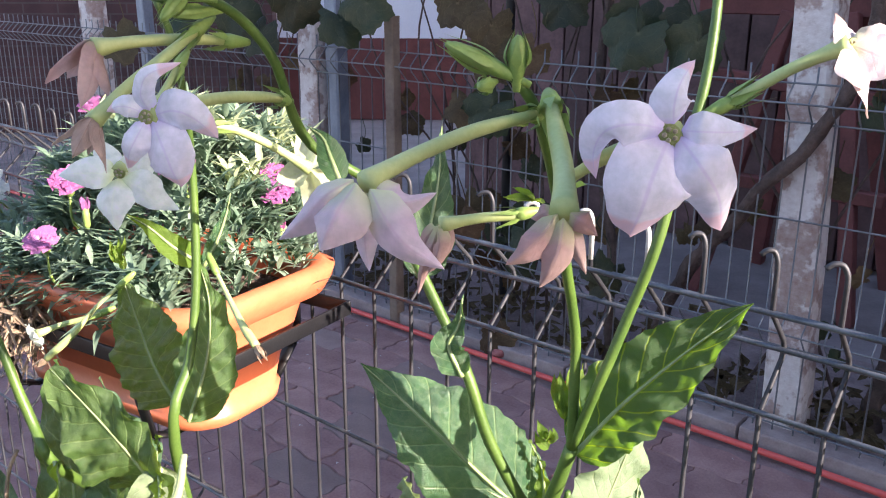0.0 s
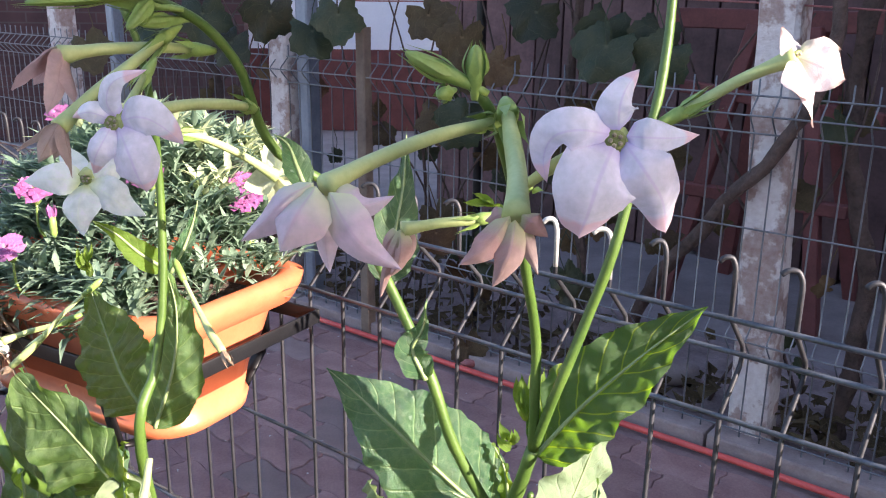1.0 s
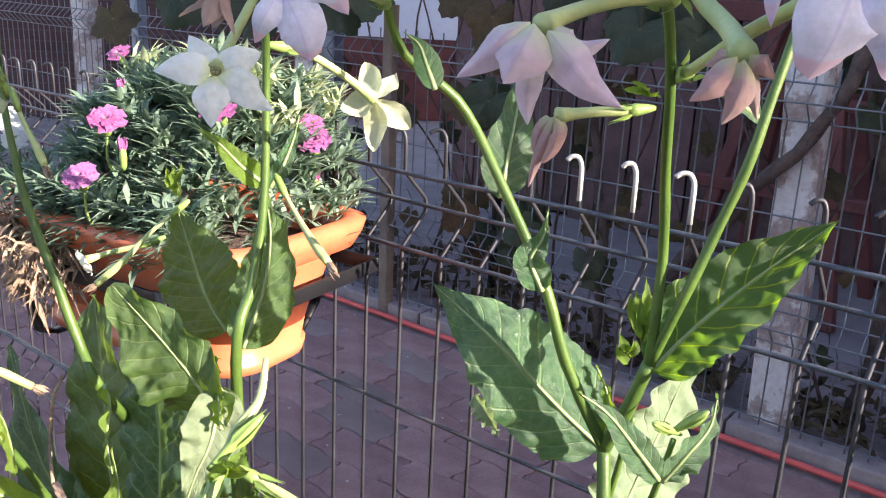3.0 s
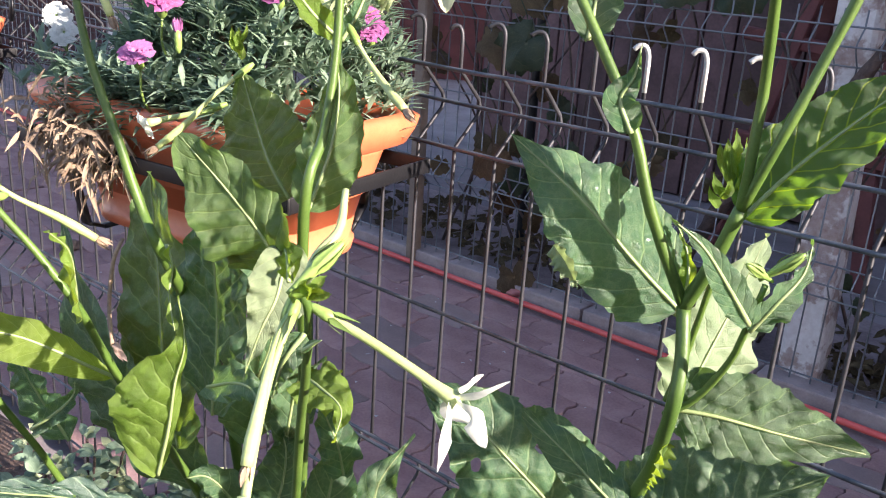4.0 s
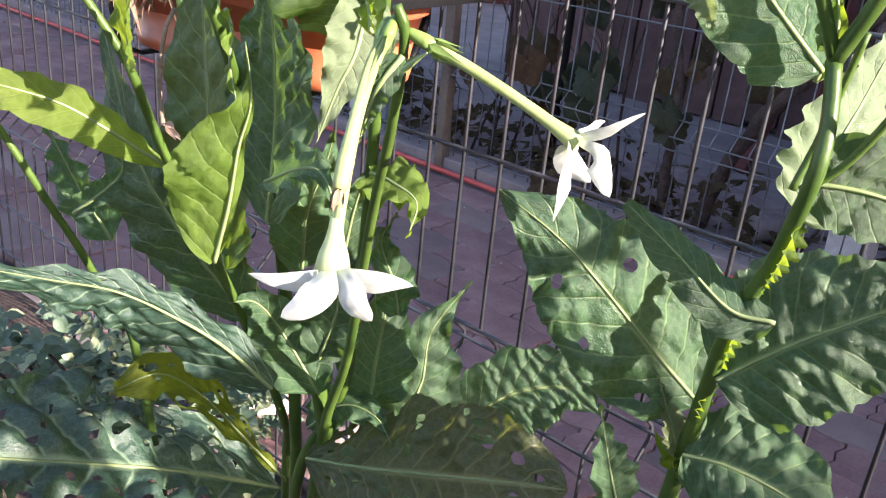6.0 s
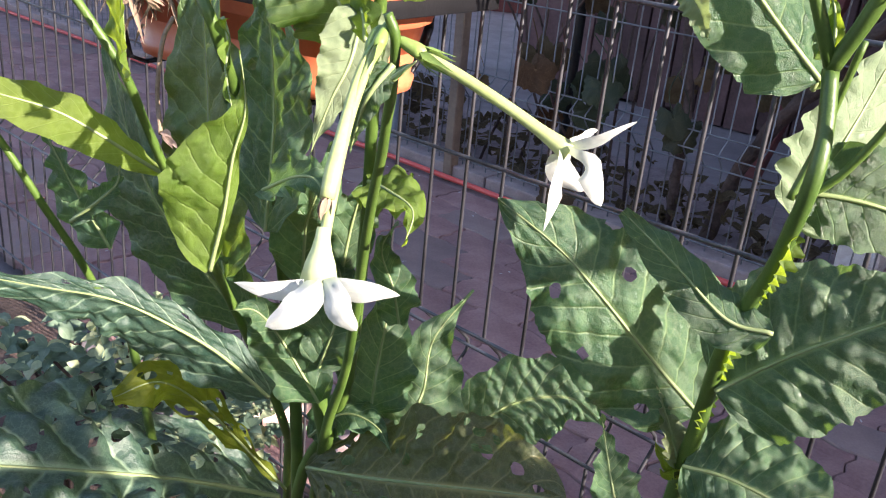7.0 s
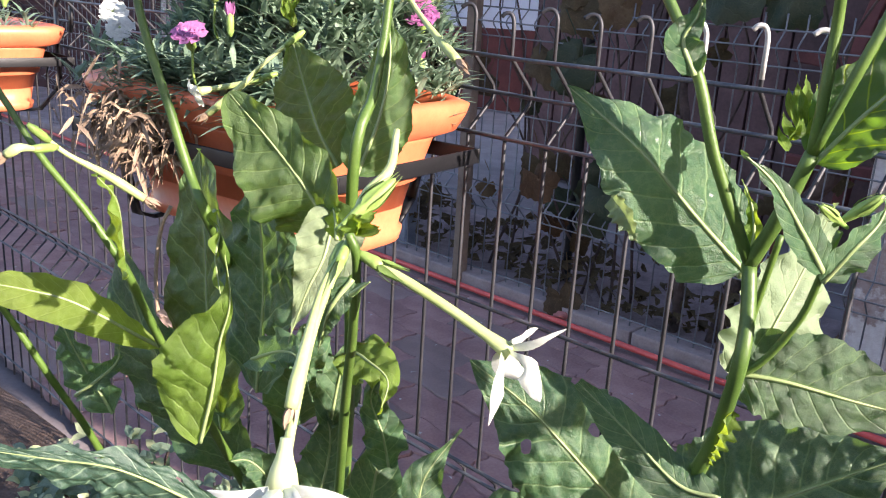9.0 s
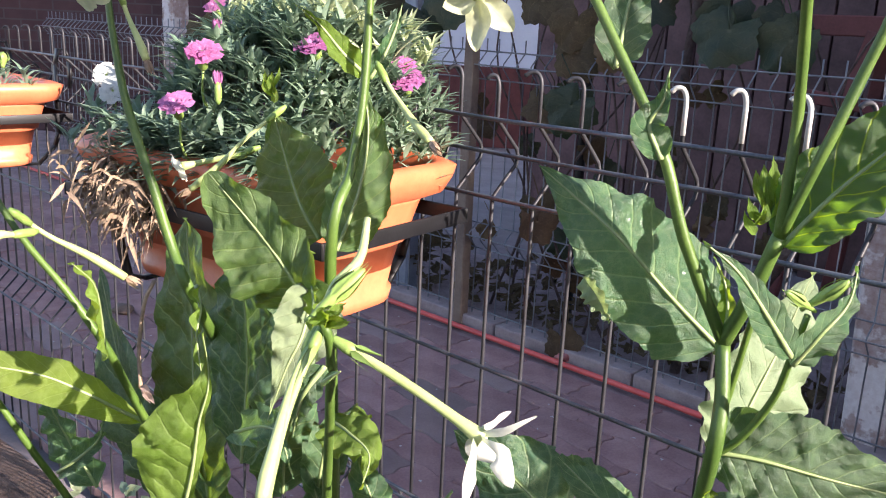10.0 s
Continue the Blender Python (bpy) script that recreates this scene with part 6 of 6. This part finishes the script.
for name, a, b, w in (("leg", far(-0.85, 1.0, -0.035), far(-0.66, 1.15, 0.98), 0.05), ("leg", far(-0.30, 1.0, -0.035), far(-0.46, 1.15, 0.98), 0.05), ("leg", far(-0.80, 1.5, -0.035), far(-0.66, 1.3, 0.98), 0.05), ("leg", far(-0.30, 1.5, -0.035), far(-0.46, 1.3, 0.98), 0.05), ("rail", far(-0.9, 1.12, 0.76), far(-0.2, 1.12, 0.70), 0.045), ("rail", far(-0.85, 1.05, 0.40), far(-0.25, 1.05, 0.40), 0.045), ("top_bar", far(-1.0, 1.2, 1.0), far(-0.1, 1.2, 1.0), 0.07)):
    bm = bmesh.new()
    a, b = Vector(a), Vector(b)
    d = (b - a).normalized()
    s = d.cross(ACROSS).normalized()
    q = s.cross(d)
    vs = [bm.verts.new(p + s * (w / 2 * i) + q * (w / 2 * j)) for p in (a, b) for i, j in ((1, 1), (-1, 1), (-1, -1), (1, -1))]
    for f in ((0, 1, 2, 3), (7, 6, 5, 4), (0, 4, 5, 1), (1, 5, 6, 2), (2, 6, 7, 3), (3, 7, 4, 0)):
        bm.faces.new([vs[i] for i in f])
    bmesh.ops.bevel(bm, geom=list(bm.edges), offset=0.004, segments=1, affect="EDGES")
    part(name, bm, M_OXIDE, trestle, smooth=False)

# ---------------------------------------------------------------- grape leaves


def vine_leaf(bm, centre, size, facing, turn, rng, mat):
    """A broad five-lobed, toothed leaf, hanging from its stalk."""
    uvl = bm.loops.layers.uv.verify()
    f = Vector(facing).normalized()
    x = (Vector((0, 0, -1)) + f * f.z).normalized()
    y = f.cross(x)
    c = Vector(centre)
    hub = bm.verts.new(c - f * size * 0.08)
    ring, half = [], []
    n = 36
    sx = rng.uniform(-0.25, 0.25)
    for k in range(n):
        a = 2 * math.pi * k / n
        lobe = 0.90 + 0.10 * math.cos(5 * a) + (0.05 if k % 2 else -0.03)
        lobe *= 0.35 + 0.65 * min(1.0, abs(a - math.pi) / 0.5) if abs(a - math.pi) < 0.5 else 1.0
        lobe *= 1.0 + 0.18 * math.cos(a)
        q = x * math.cos(a + turn) + y * math.sin(a + turn)
        sag = 0.18 * math.cos(a * 2.5 + sx * 9) + 0.1 * noise.noise(Vector((math.cos(a) * 2, math.sin(a) * 2, centre[0] * 9)))
        half.append(bm.verts.new(c + q * size * lobe * 0.55 + f * size * sag * 0.25))
        ring.append(bm.verts.new(c + q * size * lobe + f * size * (sag - 0.16)))
    for k in range(n):
        j = (k + 1) % n
        u0, u1 = k / n, (k + 1) / n
        for verts, uvs in (((hub, half[k], half[j]), ((0.5 * (u0 + u1), 0.5), (u0, 0.3), (u1, 0.3))), ((half[k], ring[k], ring[j], half[j]), ((u0, 0.3), (u0, 0.02), (u1, 0.02), (u1, 0.3)))):
            fc = bm.faces.new(verts)
            fc.material_index = mat
            for loop, w in zip(fc.loops, uvs):
                loop[uvl].uv = w


rng = random.Random(77)
vine = thing("grape_vine", "grape vine with large dull green and browning leaves", "vine", far(-0.8, 0.1, 1.1))
LEAVES = [((0.485, 2.208, 0.997), 0.080, 0), ((0.597, 2.150, 0.987), 0.072, 0), ((0.467, 2.135, 0.961), 0.085, 0), ((0.598, 2.085, 0.943), 0.075, 0), ((0.907, 2.015, 0.905), 0.085, 0),
          ((0.138, 2.409, 0.885), 0.075, 1), ((0.127, 2.321, 0.748), 0.075, 0), ((0.076, 2.510, 0.733), 0.075, 1), ((0.068, 2.422, 0.408), 0.062, 1), ((0.241, 2.318, 0.397), 0.06, 0),
          ((0.143, 2.486, 0.735), 0.085, 0), ((0.440, 2.168, 0.340), 0.062, 0), ((0.075, 2.533, 0.426), 0.07, 1), ((0.259, 2.416, 0.410), 0.085, 0), ((0.221, 2.378, 0.320), 0.06, 0)]
LEAVES += [((-0.431, 2.702, 1.018), 0.085, 0), ((-0.570, 2.780, 0.921), 0.075, 0), ((-0.219, 2.592, 1.014), 0.08, 0), ((0.132, 2.413, 0.963), 0.075, 1), ((0.234, 2.338, 0.895), 0.06, 1), ((-0.859, 3.003, 0.952), 0.09, 0),
           ((-1.160, 3.194, 0.873), 0.09, 1), ((0.908, 2.018, 0.913), 0.07, 0), ((-0.303, 2.665, 0.964), 0.08, 0), ((-0.648, 2.763, 1.008), 0.09, 0), ((0.405, 2.155, 0.368), 0.05, 0), ((0.162, 2.378, 0.065), 0.06, 1), ((0.326, 2.366, 1.033), 0.08, 0), ((1.040, 1.967, 0.825), 0.05, 1), ((0.040, 2.484, 1.019), 0.075, 1)]
for c, size, tone in LEAVES:
    bm = bmesh.new()
    vine_leaf(bm, c, size, (rng.uniform(-0.4, 0.4), -1, rng.uniform(0.0, 0.6)), rng.uniform(-0.7, 0.7), rng, 0)
    v = Vector(c)
    tube(bm, spline([v, v + Vector((rng.uniform(-0.02, 0.02), 0.03, 0.06)), v + Vector((rng.uniform(-0.04, 0.04), 0.05, 0.13))], 6), 0.0016, 5)
    part("vine_leaf", bm, M_VINE_DRY if tone else M_VINE, vine)
for k in range(90):
    bm = bmesh.new()
    s, z = rng.uniform(-4.2, 1.6), 1.13 + abs(rng.gauss(0, 0.28))
    c = far(s, rng.uniform(-0.05, 0.3), z)
    vine_leaf(bm, c, rng.uniform(0.05, 0.085), (rng.uniform(-0.5, 0.5), -1, rng.uniform(-0.1, 0.7)), rng.uniform(-0.9, 0.9), rng, 0)
    tube(bm, spline([c, c + Vector((0.01, 0.03, 0.06)), c + Vector((rng.uniform(-0.04, 0.04), 0.05, 0.12))], 6), 0.0016, 5)
    part("vine_leaf", bm, M_VINE_DRY if rng.random() < 0.28 else M_VINE, vine)

for k in range(85):
    bm = bmesh.new()
    s, z = rng.uniform(-3.2, 1.2), 0.14 + abs(rng.gauss(0, 0.42))
    c = far(s, rng.uniform(0.07, 0.34), z)
    vine_leaf(bm, c, rng.uniform(0.03, 0.055), (rng.uniform(-0.8, 0.8), -1, rng.uniform(-0.4, 0.9)), rng.uniform(-1.5, 1.5), rng, 0)
    tube(bm, spline([c, c + Vector((0.01, 0.02, 0.04)), c + Vector((rng.uniform(-0.03, 0.03), 0.03, 0.09))], 6), 0.0013, 5)
    part("vine_leaf", bm, M_VINE if rng.random() < 0.35 else M_VINE_DRY, vine)
for k in range(26):
    s = rng.uniform(-3.0, 1.2)
    bm = bmesh.new()
    tube(bm, spline([far(s, 0.2, 0.0), far(s + rng.gauss(0, 0.08), rng.uniform(0.06, 0.3), 0.4), far(s + rng.gauss(0, 0.16), rng.uniform(0.06, 0.3), 0.85), far(s + rng.gauss(0, 0.25), rng.uniform(0.05, 0.25), 1.35)], 22), [0.005, 0.0035, 0.0022], 6, uneven=0.3)
    part("cane", bm, M_BARK, vine, "thin dry vine cane")

# ---------------------------------------------------------------- litter, stones, low shrub, clay edging
bm = bmesh.new()
for k in range(900):
    s = rng.uniform(-3.5, 1.2)
    c = far(s, abs(rng.gauss(0.10, 0.14)) + 0.045, 0.03 + rng.uniform(0, 0.09) * (0.4 + abs(noise.noise(Vector((s * 2.5, 3, 0)))) * 2.4))
    blade(bm, [c, c + Vector((rng.uniform(-1, 1), rng.uniform(-1, 1), rng.uniform(0, 0.8))) * 0.03, c + Vector((rng.uniform(-1, 1), rng.uniform(-1, 1), 0.2)) * 0.055], rng.uniform(0.008, 0.022), Vector((rng.uniform(-0.6, 0.6), -0.7, 0.8)), nu=4, nv=2, shape=(0.7, 0.7), fold=0.4)
litter = part("leaf_litter", bm, M_VINE_DRY, None, "dry curled leaves lying under the vines")
tagged(litter, "dry curled leaves lying under the vines", "litter", kind="stuff")
bm = bmesh.new()
for k in range(160):
    c = near(rng.uniform(-3, 1.0), rng.uniform(0.1, 1.25), 0.008)
    d = Vector((rng.uniform(-1, 1), rng.uniform(-1, 1), 0)).normalized()
    blade(bm, [c, c + d * 0.004 + Vector((0, 0, 0.002)), c + d * rng.uniform(0.006, 0.016)], rng.uniform(0.0015, 0.005), (0.1, 0.1, 1), nu=3, nv=2)
tagged(part("petal_crumbs", bm, M_OFFWHITE, None, "pale crumbs and petals scattered on the path"), "pale crumbs and petals scattered on the path", "litter", kind="stuff")


def stone(c, size, material, label, seed):
    bm = bmesh.new()
    bmesh.ops.create_icosphere(bm, subdivisions=3, radius=1.0)
    for v in bm.verts:
        v.co *= 1 + 0.35 * noise.noise(v.co * 1.4 + Vector((seed, 0, 0)))
        v.co = Vector((v.co.x * size, v.co.y * size * 0.8, v.co.z * size * 0.6)) + Vector(c)
    tagged(part("stone", bm, material, None, label), label, "stone")


stone(far(-0.98, -0.035, 0.02), 0.024, M_RUST, "small reddish stone on the kerb's edge", 2)
# two lumps added in place of sunlit patches of the path
stone(near(-0.68, 0.083, 0.035), 0.075, M_SUNLIT_PINK, "pale pink stone lying by the fence foot", 13)
stone(near(-0.46, 0.10, 0.030), 0.055, M_SUNLIT_PINK, "small pale pink stone lying by the fence foot", 15)
stone(near(-2.15, 0.55, 0.012), 0.03, M_WOOD, "brown stone lying on the path", 5)
stone(far(-2.75, -0.05, 0.03), 0.04, M_KERB, "pale stone beside the hose", 7)
stone(far(-0.45, 0.25, 0.05), 0.06, M_KERB, "grey stone in the vine bed", 9)
stone(far(0.3, 0.3, 0.05), 0.05, M_KERB, "grey stone in the vine bed", 11)

for base, count, seed in (((-0.392, 1.057, 0.142), 60, 1), ((-0.535, 0.984, 0.225), 70, 2), ((-0.427, 0.944, 0.131), 50, 3), ((-0.617, 0.979, 0.211), 50, 5)):
    shrub = thing("low_shrub", "low shrub with small pale-edged leaves", "shrub", (base[0], base[1], 0.0), "low shrubs")
    r2 = random.Random(seed)
    bm, lights = bmesh.new(), bmesh.new()
    b = Vector(base)
    twig = bmesh.new()
    for k in range(count):
        p = b + Vector((r2.gauss(0, 0.045), r2.gauss(0, 0.045), r2.gauss(0, 0.035)))
        for j in range(5):
            d = Vector((r2.uniform(-1, 1), r2.uniform(-1, 0.5), r2.uniform(-0.1, 0.8))).normalized()
            # a random quarter is pale, for variegation and for sunlit spots painted in
            blade(lights if r2.random() < 0.25 else bm, [p, p + d * 0.013, p + d * 0.027 - Vector((0, 0, 0.005))], 0.007, Vector((d.x * 0.4, -0.6, 0.8)), nu=5, nv=2, shape=(0.9, 0.7), fold=0.25)
        if k % 6 == 0:
            tube(twig, spline([Vector((b.x, b.y, 0.0)), Vector((b.x, b.y, b.z * 0.5)).lerp(p, 0.3), p], 8), 0.0022, 5)
    tagged(part("foliage", bm, M_CARN_LEAF, shrub), kind="stuff")
    tagged(part("pale_foliage", lights, M_CARN_PALE, shrub), kind="stuff")
    tagged(part("twig", twig, M_BARK, shrub), kind="stuff")

# made-up growth in the bed, out of view, which shades the low leaves
hedge = thing("shade_shrub", "unseen leafy shrub, added to shade the low leaves", "shrub", near(1.35, -0.75, 0.0))
r2 = random.Random(41)
bm, twig = bmesh.new(), bmesh.new()
for k in range(1000):
    p = near(1.35 + r2.gauss(0, 0.13), r2.uniform(-1.15, -0.03), 0.15 + 0.96 * r2.random() ** 1.3)
    d = Vector((r2.uniform(-1, 1), r2.uniform(-1, 1), r2.uniform(-0.5, 0.4))).normalized()
    blade(bm, [p, p + d * 0.05, p + d * 0.10 - Vector((0, 0, 0.03))], 0.032, Vector((r2.uniform(-0.4, 0.4), -0.5, 0.8)), nu=6, nv=4, shape=(0.8, 0.7), fold=0.2)
for k in range(16):
    a = near(1.35 + r2.gauss(0, 0.05), -1.2 + 0.11 * k, 0.0)
    tube(twig, spline([a, a + Vector((r2.gauss(0, 0.03), r2.gauss(0, 0.03), 0.45)), a + Vector((r2.gauss(0, 0.06), r2.gauss(0, 0.06), 1.1))], 10), 0.006, 6)
tagged(part("foliage", bm, M_LEAF, hedge), kind="stuff")
tagged(part("branch", twig, M_BARK, hedge), kind="stuff")

# ---------------------------------------------------------------- pavers of the path
pavers = tagged(new("paving"), "wavy interlocking pavers in faded red and grey", "paving", kind="structure")
PW, PH = 0.225, 0.1125


def wavy(a, b, amp, n=16):
    """Points from a up to b, on a joint that swings to both sides."""
    d = b - a
    q = Vector((-d.y, d.x, 0)).normalized()
    return [a + d * (k / n) + q * (amp * math.sin(4 * math.pi * k / n)) for k in range(n)]


def paver_mesh(material):
    bm = bmesh.new()
    g = 0.0009
    w, h = PW / 2 - g, PH / 2 - g
    c = [Vector((-w, -h, 0)), Vector((w, -h, 0)), Vector((w, h, 0)), Vector((-w, h, 0))]
    outline = wavy(c[0], c[1], 0.005) + wavy(c[1], c[2], 0.004, 8) + [p for p in reversed(wavy(c[3], c[2], 0.005)[1:] + [c[2]])] + [p for p in reversed(wavy(c[0], c[3], 0.004, 8)[1:] + [c[3]])]
    low = [bm.verts.new((p.x, p.y, -0.02)) for p in outline]
    rim = [bm.verts.new((p.x, p.y, -0.003)) for p in outline]
    top = [bm.verts.new((p.x * 0.983, p.y * 0.966, 0.0)) for p in outline]
    n = len(outline)
    for r0, r1 in ((low, rim), (rim, top)):
        for k in range(n):
            bm.faces.new((r0[k], r0[(k + 1) % n], r1[(k + 1) % n], r1[k]))
    bm.faces.new(top)
    return finish("paver", bm, material, False)


M_PAVER_GREY = matte("grey_paver", (0.225, 0.155, 0.15), (0.37, 0.275, 0.255), 7, 0.85, fine=190, strength=0.5, dist=0.003, vary=0.3)
paver_red, paver_grey = paver_mesh(M_PAVER), paver_mesh(M_PAVER_GREY)
rng = random.Random(5)
turn = Matrix.Rotation(math.atan2(ALONG.y, ALONG.x), 4, "Z")
for i in range(28):
    for j in range(11):
        s, o = -4.1 + PW * (i + 0.5 * (j % 2)), 0.075 + PH * j
        ob = link("paver", paver_grey if rng.random() < 0.13 else paver_red, pavers)
        ob.matrix_world = Matrix.Translation(near(s, o, rng.uniform(-0.002, 0.003))) @ turn @ Euler((rng.uniform(-0.012, 0.012), rng.uniform(-0.012, 0.012), rng.uniform(-0.01, 0.01))).to_matrix().to_4x4()
